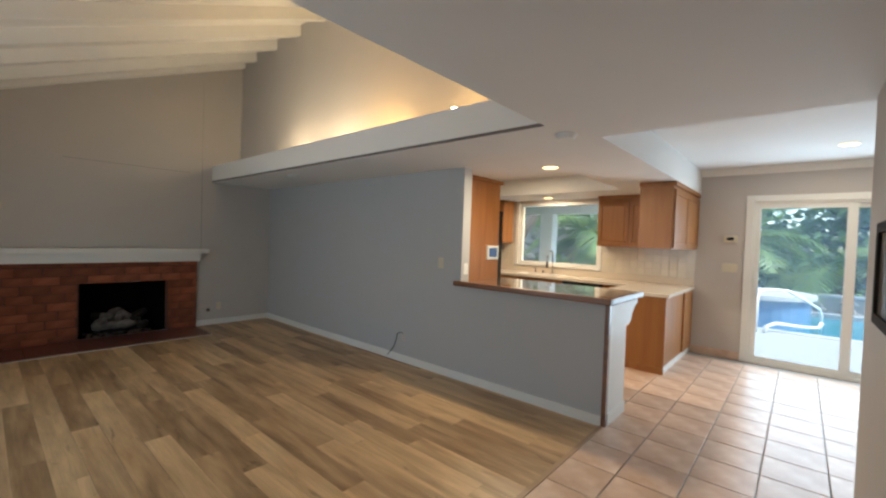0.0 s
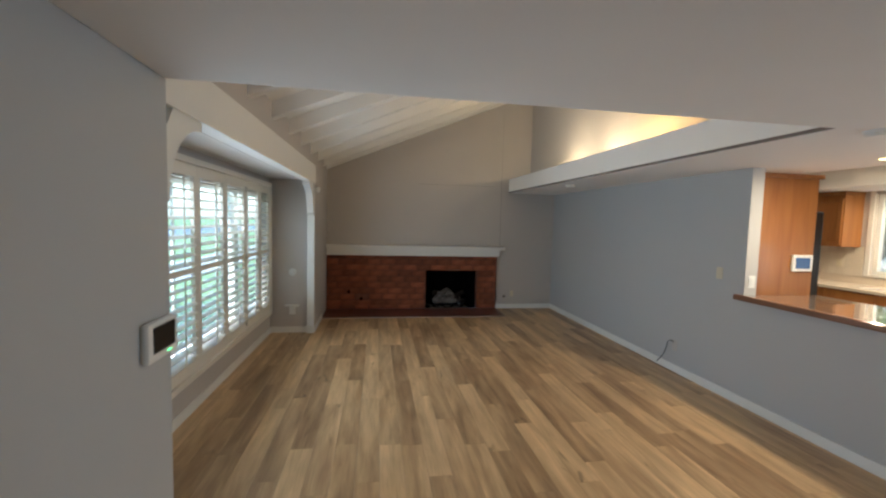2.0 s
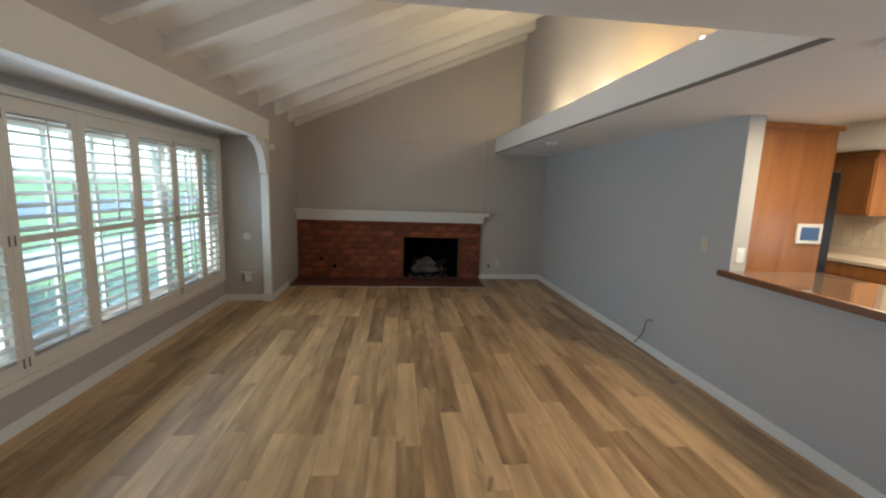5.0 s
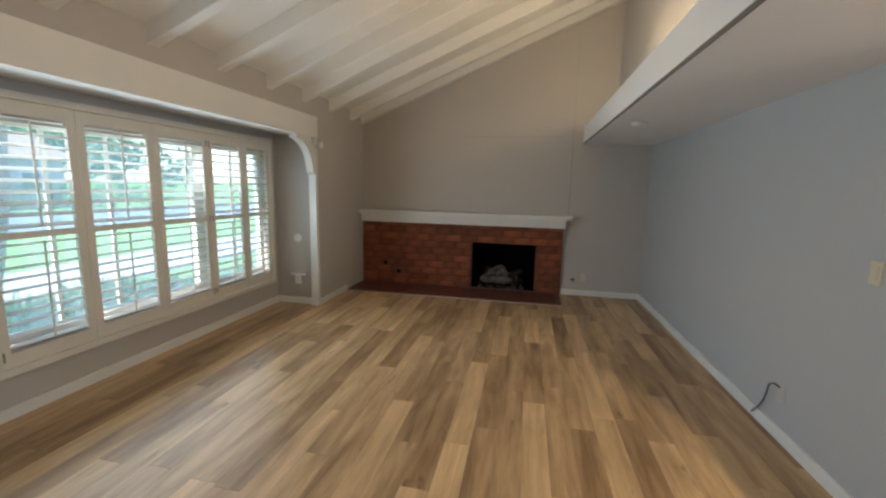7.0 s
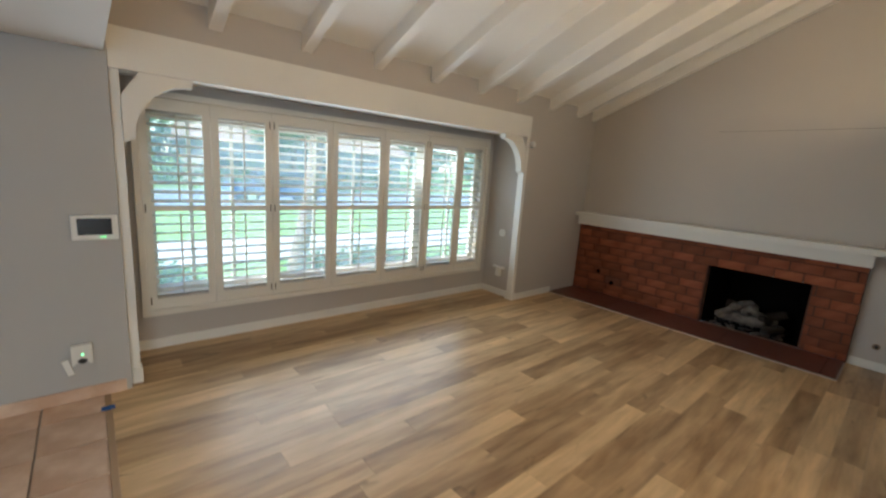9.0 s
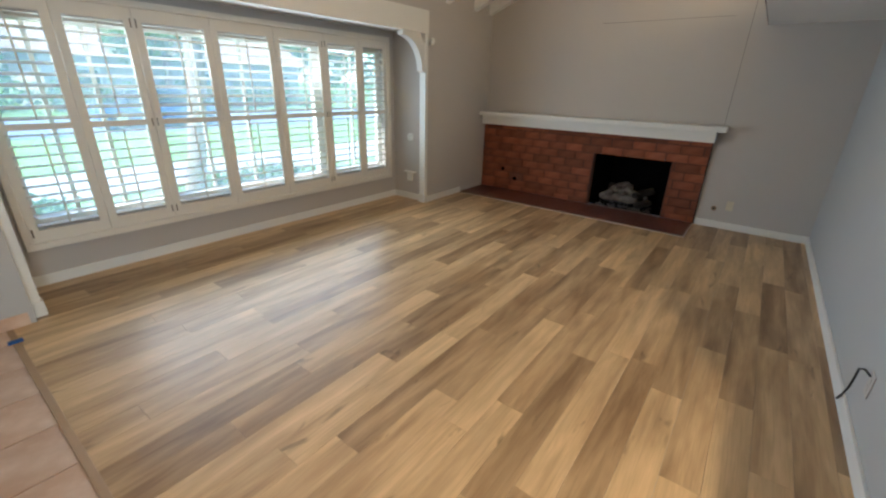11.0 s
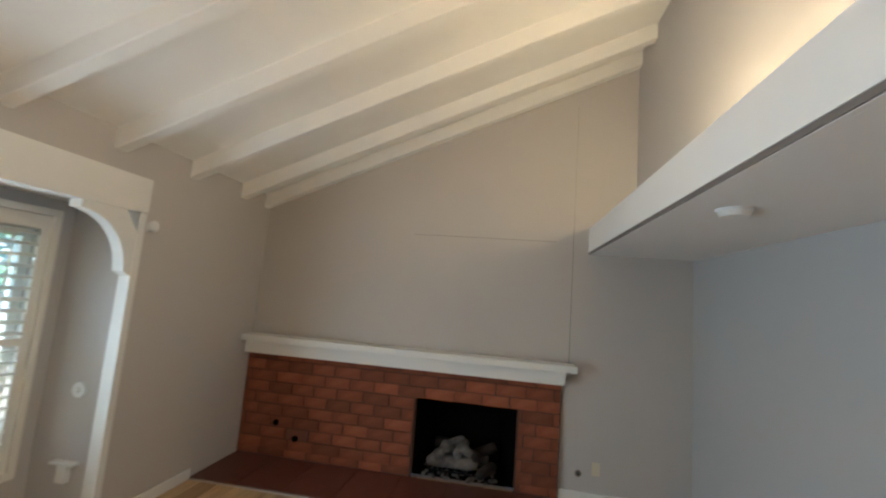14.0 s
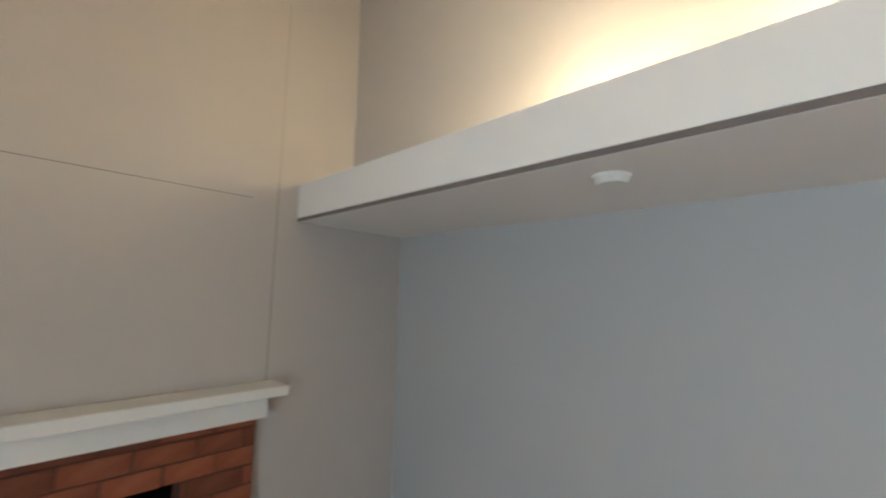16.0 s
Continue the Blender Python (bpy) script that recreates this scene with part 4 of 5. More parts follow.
part("neck", add_tube(bmesh.new(), [(0, 0, 0.03), (0, 0, 0.28), *[(0, -0.10 + 0.10 * math.cos(a), 0.28 + 0.13 * math.sin(a)) for a in (math.pi * k / 8 for k in range(1, 9))], (0, -0.2, 0.22)], 0.014, 12), STEEL, fauc, smooth=True)
part("spray_head", add_cyl(bmesh.new(), (0, -0.2, 0.12), 0.022, 0.1, "z", 16, 0.016), DARK, fauc)
part("lever", add_tube(bmesh.new(), [(0.02, 0, 0.08), (0.09, 0, 0.12)], 0.008), STEEL, fauc)
disp = thing("soap_dispenser", "small chrome soap dispenser by the faucet", "dispenser", (-3.35, 6.885, CT))
part("post", add_cyl(bmesh.new(), (0, 0, 0), 0.018, 0.09, "z", 14, 0.012), STEEL, disp)
part("spout", add_tube(bmesh.new(), [(0, 0, 0.085), (0, -0.02, 0.1), (0, -0.07, 0.095)], 0.007), STEEL, disp)
cap2 = single("air_gap_cap", add_cyl(bmesh.new(), (-3.20, 6.885, CT), 0.02, 0.055, "z", 16, 0.016), STEEL, "chrome air gap cap by the sink", "sink cap")

# wall cabinets
UB, UT = 1.44, CEILING - 0.003
w1 = thing("wall_cabinet", "orange maple wall cabinet facing the dining area", "cabinet")
part("body", box_bm((-1.28, 5.52, UB), (-0.925, YARD - 0.003, UT - 0.05)), MAPLE, w1)
part("crown", box_bm((-1.29, 5.505, UT - 0.05), (-0.895, YARD - 0.003, UT), 0.01), MAPLE, w1, "maple crown strip")
for k in range(2):
    raised_door(w1, 0.70, 0.66, Matrix(((0, -1, 0, -0.925), (1, 0, 0, 5.55 + 0.71 * k), (0, 0, 1, UB + 0.02), (0, 0, 0, 1))), None)
w2 = thing("wall_cabinet", "two-door orange maple wall cabinet beside the window", "cabinet")
part("body", box_bm((-2.20, 6.68, UB), (-1.285, YARD - 0.003, UT - 0.05)), MAPLE, w2)
part("crown", box_bm((-2.215, 6.66, UT - 0.05), (-1.295, YARD - 0.003, UT), 0.01), MAPLE, w2, "maple crown strip")
for k in range(2):
    raised_door(w2, 0.45, 0.66, pose(-2.195 + 0.455 * k, 6.68, UB + 0.02), (0.41 if k == 0 else 0.05, 0.06))
w3 = thing("wall_cabinet", "orange maple wall cabinet by the refrigerator side", "cabinet")
part("body", box_bm((-4.75, 6.66, UB), (-3.91, YARD - 0.003, UT - 0.05)), MAPLE, w3)
part("crown", box_bm((-4.75, 6.64, UT - 0.05), (-3.895, YARD - 0.003, UT), 0.01), MAPLE, w3, "maple crown strip")
for k in range(2):
    raised_door(w3, 0.405, 0.66, pose(-4.74 + 0.412 * k, 6.66, UB + 0.02), (0.36 if k == 0 else 0.05, 0.06))

# backsplash tiles
splash = thing("tile_backsplash", "cream square wall tiles over the countertop", "backsplash", kind="structure")
CT_TILE = mat("cream wall tile", (0.66, 0.60, 0.50), 0.2, spread=0.05, scale=8, bump=0.02, per_object=0.05)
st = mesh_of("wall_tile", add_box(bmesh.new(), (0.002, -0.008, 0.002), (0.106, 0.0, 0.106), 0.003), CT_TILE)
part("grout", boxes_bm([((-2.23, YARD - 0.004, CT + 0.10), (-0.93, YARD, UB)), ((-5.2, YARD - 0.004, CT + 0.10), (-3.86, YARD, UB))]), LAMIN, splash)
for i in range(12):
    for j in range(4):
        piece("wall_tile", st, splash, (-2.225 + 0.108 * i, YARD - 0.004, CT + 0.103 + 0.104 * j))
        piece("wall_tile", st, splash, (-5.16 + 0.108 * i, YARD - 0.004, CT + 0.103 + 0.104 * j))
plate("wall_outlet", "ivory outlet in the tiled backsplash", "outlet", (-2.12, YARD - 0.012, 1.20), 0, 0.072, 0.115, IVORY)
plate("wall_outlet", "ivory outlet in the tiled backsplash", "outlet", (-4.15, YARD - 0.012, 1.20), 0, 0.072, 0.115, IVORY)

# yard openings


def framed_window(name, label, x0, x1, z0, z1, y, bars, material=TRIM, w=0.05):
    ob = thing(name, label, "window", kind="structure")
    fr = part("window_frame", boxes_bm([((x0, y, z0), (x1, y + 0.07, z0 + w)), ((x0, y, z1 - w), (x1, y + 0.07, z1)), ((x0, y, z0 + w), (x0 + w, y + 0.07, z1 - w)), ((x1 - w, y, z0 + w), (x1, y + 0.07, z1 - w)), *[((b - w / 2, y + 0.005, z0 + w), (b + w / 2, y + 0.065, z1 - w)) for b in bars]], 0.003), material, ob)
    edges = [x0 + w, *[b for b in bars], x1 - w]
    for a, b in zip(edges, edges[1:]):
        pane = part("pane", box_bm((a, y + 0.033, z0 + w - 0.005), (b, y + 0.037, z1 - w + 0.005)), YARDGLASS, ob)
        pane.visible_shadow = False
    return ob


kwin = framed_window("window_2", "white framed window over the sink", KW0, KW1, KWZ0, KWZ1, YARD + 0.05, [])
part("window_sill", box_bm((KW0 - 0.05, YARD - 0.03, KWZ0 - 0.03), (KW1 + 0.03, YARD + 0.05, KWZ0), 0.005), TRIM, kwin)
part("casing", boxes_bm([((KW0 - 0.06, YARD - 0.014, KWZ0), (KW0, YARD - 0.001, CEILING - 0.002)), ((KW1, YARD - 0.014, KWZ0), (KW1 + 0.05, YARD - 0.001, CEILING - 0.002))], 0.003), TRIM, kwin)
slider = thing("door_1", "white sliding glass door to the pool yard", "sliding door", kind="structure")
part("casing", boxes_bm([((DX0 - 0.07, YARD - 0.022, 0), (DX0 + 0.01, YARD - 0.001, DZ + 0.075)), ((DX0 + 0.01, YARD - 0.022, DZ - 0.005), (DX1 + 0.07, YARD - 0.001, DZ + 0.075)), ((DX1 - 0.01, YARD - 0.022, 0), (DX1 + 0.07, YARD - 0.001, DZ - 0.005))], 0.006), TRIM, slider)
part("door_frame", boxes_bm([((DX0, YARD, 0), (DX0 + 0.03, YARD + 0.12, DZ)), ((DX1 - 0.03, YARD, 0), (DX1, YARD + 0.12, DZ)), ((DX0 + 0.03, YARD, DZ - 0.03), (DX1 - 0.03, YARD + 0.12, DZ)), ((DX0 + 0.03, YARD, -0.01), (DX1 - 0.03, YARD + 0.12, 0.02))], 0.003), TRIM, slider)
for a, b, y in ((DX0 + 0.03, 0.66, YARD + 0.02), (0.57, DX1 - 0.03, YARD + 0.065)):
    leaf = part("door_leaf", boxes_bm([((a, y, 0.02), (a + 0.055, y + 0.04, DZ - 0.03)), ((b - 0.09 if a < 0 else b - 0.055, y, 0.02), (b, y + 0.04, DZ - 0.03)), ((a + 0.055, y, 0.02), (b - (0.09 if a < 0 else 0.055), y + 0.04, 0.085)), ((a + 0.055, y, DZ - 0.09), (b - (0.09 if a < 0 else 0.055), y + 0.04, DZ - 0.03))], 0.003), TRIM, slider)
    pane = part("pane", box_bm((a + 0.05, y + 0.018, 0.08), (b - 0.05, y + 0.022, DZ - 0.085)), YARDGLASS, leaf)
    pane.visible_shadow = False
    if a < 0:
        part("door_handle", boxes_bm([((a + 0.012, y - 0.04, 0.98), (a + 0.04, y - 0.025, 1.16)), ((a + 0.016, y - 0.026, 0.99), (a + 0.036, y, 1.01)), ((a + 0.016, y - 0.026, 1.13), (a + 0.036, y, 1.15))], 0.004), PLASTIC, leaf)
crown_pts = [(0, 0), (0, -0.085), (0.012, -0.085), (0.03, -0.06), (0.055, -0.03), (0.075, -0.012), (0.075, 0)]
single("trim_crown", add_prism(bmesh.new(), crown_pts, EAST - RX, Matrix(((0, 0, 1, RX), (-1, 0, 0, YARD), (0, 1, 0, RAISED), (0, 0, 0, 1)))), TRIM, "white crown moulding under the raised ceiling", "moulding", "structure")
single("baseboard_yard", box_bm((XR + 0.01, YARD - 0.014, 0), (DX0 - 0.07, YARD, 0.105), 0.003), TILE, "terracotta tile skirting by the slider", "baseboard", "structure")
th = thing("thermostat", "ivory thermostat with a small display by the slider", "thermostat", (-0.533, YARD, 1.60))
part("case", box_bm((-0.075, -0.03, -0.045), (0.075, 0, 0.045), 0.006), IVORY, th)
part("display", box_bm((-0.04, -0.032, -0.02), (0.035, -0.029, 0.022)), BLACK, th)
plate("light_switch", "ivory triple light switch by the slider", "switch", (-0.533, YARD, 1.212), 0, 0.17, 0.115, IVORY, "switch")

# ---- outside ----
LAWN = mat("lawn", (0.10, 0.19, 0.04), 0.9, spread=0.3, scale=0.7, fine=0.2, fine_scale=25, bump=0.5, second=(0.16, 0.24, 0.06), second_scale=2.5, second_amount=0.6)
CONC = mat("pale concrete", (0.36, 0.36, 0.35), 0.85, spread=0.12, scale=1.2, fine=0.06, fine_scale=60, bump=0.2)
# road colour carries the sky's blue reflection, painted into the base
SKY_ASPH = mat("asphalt", (0.11, 0.135, 0.175), 0.85, spread=0.15, scale=0.8, fine=0.15, fine_scale=90, bump=0.3)
STONE = mat("grey brown fieldstone", (0.30, 0.275, 0.24), 0.9, spread=0.3, scale=4, fine=0.15, fine_scale=30, bump=0.8, per_object=0.25)
BLUETILE = mat("blue pool tile", (0.07, 0.15, 0.28), 0.2, spread=0.25, scale=14, fine=0.1, fine_scale=50, bump=0.05, second=(0.16, 0.26, 0.36), second_scale=10, second_amount=0.6)
WATER = mat("pool water", (0.02, 0.19, 0.25), 0.04, spread=0.25, scale=1.6, fine=0.05, fine_scale=8, bump=0.25)
BARK = mat("palm bark", (0.26, 0.19, 0.14), 0.95, spread=0.3, scale=10, bump=0.8)
LEAF = leafy(mat("green leaves", (0.105, 0.19, 0.065), 0.6, spread=0.35, scale=1.7, fine=0.1, bump=0.0), 0.4)
LEAF2 = leafy(mat("yellow-green fronds", (0.15, 0.24, 0.065), 0.5, spread=0.4, scale=1.3, fine=0.1, bump=0.0, second=(0.24, 0.25, 0.05), second_scale=1.5, second_amount=0.4), 0.4)
ROOF = mat("brown roof shingle", (0.26, 0.19, 0.15), 0.9, spread=0.2, scale=3, bump=0.4)
STUCCO = mat("pale stucco", (0.38, 0.36, 0.33), 0.9, spread=0.08, scale=1.5, bump=0.3)
DKGLASS = mat("dark window", (0.03, 0.04, 0.05), 0.1, bump=0.0)

single("ground", box_bm((-400, -400, -0.6), (400, 400, -0.26)), LAWN, "wide green lawn around the house", "ground", "structure")
single("pavement_patio", box_bm((-9.0, YARD + 0.15, -0.25), (9.0, 10.2, -0.06)), mat("worn patio concrete", (0.31, 0.315, 0.31), 0.85, spread=0.12, scale=1.2, fine=0.06, fine_scale=60, bump=0.2), "pale concrete pool patio", "patio", "structure")
single("pavement_walk", boxes_bm([((-30, -7.5, -0.255), (20, -5.1, -0.235)), ((2.0, -15, -0.256), (6.5, -5.1, -0.237))]), CONC, "pale concrete front walk and drive", "pavement", "structure")
single("road", box_bm((-120, -24.0, -0.257), (120, -14.5, -0.24)), SKY_ASPH, "asphalt street before the house, tinted with sky reflection", "road", "structure")


def leaf_cloud(name, material, label, category, boxes, count, size, seed, kind="", group="", trunk=None):
    """A plant of many small folded leaves spread over overlapping lumps, with its stems."""
    r = random.Random(seed)
    vs, fs = [], []
    for _ in range(count):
        cx, cy, cz, sx, sy, sz = r.choice(boxes)
        while True:
            d = Vector((r.uniform(-1, 1), r.uniform(-1, 1), r.uniform(-1, 1)))
            if 0.25 < d.length < 1:
                break
        d = d * (0.75 + 0.35 * r.random())
        p = Vector((cx + d.x * sx, cy + d.y * sy, max(cz + d.z * sz, -0.25)))
        q = Euler((r.uniform(-1.1, 1.1), r.uniform(-1.1, 1.1), r.uniform(0, 6.28))).to_matrix()
        s = size * r.uniform(0.6, 1.5)
        i = len(vs)
        for c in ((0, 0, 0), (s * 0.3, s * 0.5, 0.08 * s), (0, s, -0.1 * s), (-s * 0.3, s * 0.5, 0.08 * s)):
            vs.append(p + q @ Vector(c))
        fs.append((i, i + 1, i + 2, i + 3))
    me = bpy.data.meshes.new("crown")
    me.from_pydata(vs, [], fs)
    me.materials.append(material)
    ob = thing(name, label, category, (0, 0, 0), group, kind)
    c = new("crown", me)
    c.parent = ob
    if trunk:
        part("trunk", trunk, BARK, ob, smooth=True)
    return ob


def tapered(points, r0, r1, n=9):
    bm = bmesh.new()
    pts = [Vector(p) for p in points]
    rings = []
    for i, p in enumerate(pts):
        w = (pts[min(i + 1, len(pts) - 1)] - pts[max(i - 1, 0)]).normalized().to_track_quat("Z", "Y")
        rr = (r0 + (r1 - r0) * i / (len(pts) - 1)) * (1 + 0.08 * (i % 2))
        rings.append([bm.verts.new(p + w @ Vector((rr * math.cos(a), rr * math.sin(a), 0))) for a in (math.tau * k / n for k in range(n))])
    for a, b in zip(rings, rings[1:]):
        for k in range(n):
            bm.faces.new((a[k], a[(k + 1) % n], b[(k + 1) % n], b[k]))
    bm.faces.new(rings[0][::-1]), bm.faces.new(rings[-1])
    return bm


def palm(place, height, fronds, reach, seed, lean=(0, 0), material=LEAF2, label="green palm with arching feathery fronds"):
    """A palm: a ringed trunk and arching fronds with narrow leaflets."""
    r = random.Random(seed)
    ob = thing("palm_tree", label, "palm", place, group="palms")
    pts = [(lean[0] * (k / 7) ** 2, lean[1] * (k / 7) ** 2, height * k / 7) for k in range(8)]
    part("trunk", tapered(pts, 0.15, 0.10), BARK, ob, smooth=True)
    head = Vector(pts[-1])
    for f in range(fronds):
        turn, rise, span = math.tau * f / fronds + r.uniform(-0.3, 0.3), r.uniform(0.1, 1.25), reach * r.uniform(0.75, 1.15)
        vs, fs = [], []
        prev = head.copy()
        steps = 16
        way = Vector((math.cos(turn) * math.cos(rise), math.sin(turn) * math.cos(rise), math.sin(rise)))
        side = Vector((-math.sin(turn), math.cos(turn), 0))
        for k in range(steps):
            way = (way + Vector((0, 0, -0.13))).normalized()
            p = prev + way * span / steps
            if k > 1:
                ll = 0.42 * reach / 1.6 * math.sin(math.pi * (k / steps) ** 0.8) + 0.08
                for sg in (-1, 1):
                    for off in (0.0, 0.5):
                        a = prev.lerp(p, off)
                        tip = a + side * sg * ll * r.uniform(0.8, 1.1) + way * ll * 0.55 + Vector((0, 0, -ll * r.uniform(0.15, 0.5)))
                        mid = a.lerp(tip, 0.5) + Vector((0, 0, 0.03))
                        i = len(vs)
                        w = way * 0.022
                        vs += [a - w, a + w, mid + w * 1.1, tip, mid - w * 1.1]
                        fs.append((i, i + 1, i + 2, i + 3, i + 4))
            prev = p
        me = bpy.data.meshes.new("frond")
        me.from_pydata(vs, [], fs)
        me.materials.append(material)
        fr = new("frond", me)
        fr.parent = ob
    return ob


# pool yard
pool = thing("swimming_pool", "turquoise swimming pool with a pale coping", "pool")
part("water", box_bm((-6.0, 10.35, -0.24), (8.0, 14.2, -0.16)), WATER, pool)
part("coping", boxes_bm([((-6.2, 10.2, -0.25), (8.2, 10.5, -0.045)), ((-6.2, 14.1, -0.25), (8.2, 14.4, -0.045))], 0.02), CONC, pool)
spa = thing("raised_spa", "raised spa with blue tiled side and pale rim", "spa")
part("side", add_cyl(bmesh.new(), (-0.75, 12.2, -0.25), 1.15, 0.68, "z", 40), BLUETILE, spa)
part("rim", add_cyl(add_cyl(bmesh.new(), (-0.75, 12.2, 0.43), 1.24, 0.09, "z", 40), (-0.75, 12.2, 0.52), 1.2, 0.006, "z", 40), CONC, spa)
rail = thing("pool_handrail", "white painted tubular pool handrail", "handrail", group="pool handrails")
part("tube", add_tube(bmesh.new(), [(-0.40, 9.95, -0.06), (-0.40, 9.95, 0.60), (-0.37, 10.02, 0.69), (-0.27, 10.15, 0.735), (0.02, 10.42, 0.72), (0.28, 10.9, 0.52), (0.50, 11.3, 0.34), (0.53, 11.36, 0.2), (0.53, 11.36, -0.2)], 0.026, 10), PLASTIC, rail, smooth=True)
rail2 = thing("pool_handrail", "white painted low tubular pool handrail", "handrail", group="pool handrails")
part("tube", add_tube(bmesh.new(), [(-0.28, 9.95, -0.06), (-0.25, 9.98, 0.06), (-0.12, 10.1, 0.12), (0.3, 10.55, 0.05), (0.48, 10.70, 0.05), (0.53, 10.75, 0.15)], 0.028, 10), PLASTIC, rail2, smooth=True)
wall_ob = thing("retaining_wall", "low stone retaining wall with pale cap behind the pool", "garden wall")
part("core", box_bm((-9, 14.42, -0.25), (10, 14.8, 0.32)), STONE, wall_ob)
part("cap", box_bm((-9, 14.38, 0.32), (10, 14.85, 0.40), 0.02), CONC, wall_ob)
srng = random.Random(11)
stone_bm = bmesh.new()
bmesh.ops.create_icosphere(stone_bm, subdivisions=1, radius=0.5)
for v in stone_bm.verts:
    v.co *= 0.8 + 0.35 * noise.noise(v.co * 2.1)
stone_me = mesh_of("stone", stone_bm, STONE)
for k in range(90):
    s = piece("stone", stone_me, wall_ob, (srng.uniform(-3.0, 3.5), 14.42, srng.uniform(-0.15, 0.24)))
    s.scale, s.rotation_euler = (srng.uniform(0.2, 0.42), 0.14, srng.uniform(0.12, 0.22)), (0, srng.uniform(0, 0.6), 0)
bank = thing("rock_bank", "dark rocky bank rising behind the kitchen window", "rock bank")
part("slope", add_prism(bmesh.new(), [(10.6, -0.25), (11.0, 1.0), (12.2, 2.2), (14.0, 2.6), (14.0, -0.25)], 9.0, Matrix(((0, 0, 1, -12.0), (1, 0, 0, 0), (0, 1, 0, 0), (0, 0, 0, 1)))), STONE, bank)
for k in range(150):
    u = srng.random()
    s = piece("stone", stone_me, bank, (srng.uniform(-11.0, -3.0), 10.65 + 1.5 * u * u + srng.uniform(-0.05, 0.05), -0.05 + 2.1 * u))
    s.scale, s.rotation_euler = (srng.uniform(0.3, 0.75), 0.35, srng.uniform(0.22, 0.45)), (srng.uniform(-0.3, 0.3), srng.uniform(-0.5, 0.5), 0)
palm((-1.3, 16.2, 0.2), 1.3, 15, 2.6, 21, material=LEAF2)
palm((1.0, 15.8, 0.2), 0.7, 15, 2.2, 22, material=LEAF2)
palm((-3.4, 16.6, 0.2), 1.9, 14, 2.4, 23, material=LEAF)
palm((3.2, 16.4, 0.2), 1.5, 14, 2.4, 24, material=LEAF)
palm((-4.75, 10.6, -0.25), 1.9, 15, 1.7, 25, (0.7, 0.1), LEAF2, "young palm with a leaning pale trunk by the kitchen")
palm((-9.2, 12.0, 1.4), 1.6, 14, 2.0, 27, (0.3, 0.0), LEAF)
hedge_r = random.Random(31)
leaf_cloud("hedge", LEAF, "tall dense green trees and shrubs behind the pool", "hedge", [(x, 19.0 + hedge_r.uniform(-0.8, 1.4), hedge_r.uniform(0.5, 6.0), 1.5, 1.0, 1.5) for x in np.arange(-13, 9, 0.35)], 34000, 0.30, 32, "stuff")
leaf_cloud("shrub", LEAF2, "low bright green shrubs on the bank", "shrub", [(-8.0 + 0.8 * k, 11.4 + 0.3 * (k % 3), 2.3, 0.8, 0.6, 0.6) for k in range(8)], 3500, 0.12, 33, "stuff")
leaf_cloud("shrub", LEAF2, "small bright shrub below the kitchen window", "shrub", [(-4.6, 10.0, 0.7, 0.6, 0.4, 0.55)], 900, 0.11, 34)
leaf_cloud("shrub", LEAF, "dark green planting along the retaining wall", "shrub", [(-4 + 0.7 * k, 15.6, 0.7, 0.7, 0.5, 0.7) for k in range(14)], 3500, 0.16, 35, "stuff")
tree_l = leaf_cloud("tree", LEAF, "leaning tree with reddish bark by the kitchen window", "tree", [(-10.0, 12.4, 4.4, 1.4, 1.4, 1.0), (-8.6, 12.0, 4.9, 1.2, 1.2, 0.9)], 2500, 0.16, 36, trunk=tapered([(-7.0, 10.35, -0.25), (-6.4, 10.35, 0.7), (-5.85, 10.4, 1.5), (-5.3, 10.5, 2.4), (-4.9, 10.6, 3.6)], 0.19, 0.12))
cover = thing("patio_cover", "white painted patio cover with square posts", "patio cover")
part("post", box_bm((-4.27, 8.72, -0.06), (-3.97, 8.96, 2.1), 0.01), TRIM, cover)
part("beam", box_bm((-9.0, 8.72, 2.1), (-1.9, 8.96, 2.27), 0.01), TRIM, cover)
for k in range(12):
    part("rafter", box_bm((-8.9 + 0.62 * k, YARD + 0.15, 2.27), (-8.82 + 0.62 * k, 9.3, 2.37)), TRIM, cover)
part("deck", box_bm((-9.0, YARD + 0.15, 2.37), (-1.9, 9.4, 2.41)), TRIM, cover)

# front garden
rngf = random.Random(51)


def grass_clump(place, label, seed, n=120, h=0.7):
    r = random.Random(seed)
    vs, fs = [], []
    for _ in range(n):
        a, b = r.uniform(0, 6.28), r.uniform(0.1, 0.55) * h
        p = Vector((r.uniform(-0.12, 0.12), r.uniform(-0.12, 0.12), 0))
        up = h * r.uniform(0.5, 1.0)
        tip = p + Vector((math.cos(a) * b, math.sin(a) * b, up))
        w = Vector((-math.sin(a), math.cos(a), 0)) * 0.018
        mid = p.lerp(tip, 0.55) + Vector((0, 0, 0.1 * h))
        i = len(vs)
        vs += [p - w, p + w, mid + w, tip, mid - w]
        fs.append((i, i + 1, i + 2, i + 3, i + 4))
    me = bpy.data.meshes.new("blades")
    me.from_pydata(vs, [], fs)
    me.materials.append(LEAF2)
    ob = new("strap_leaf_plant", me)
    ob.location = place
    return tagged(ob, label, "plant", "strap-leaf plants by the window")


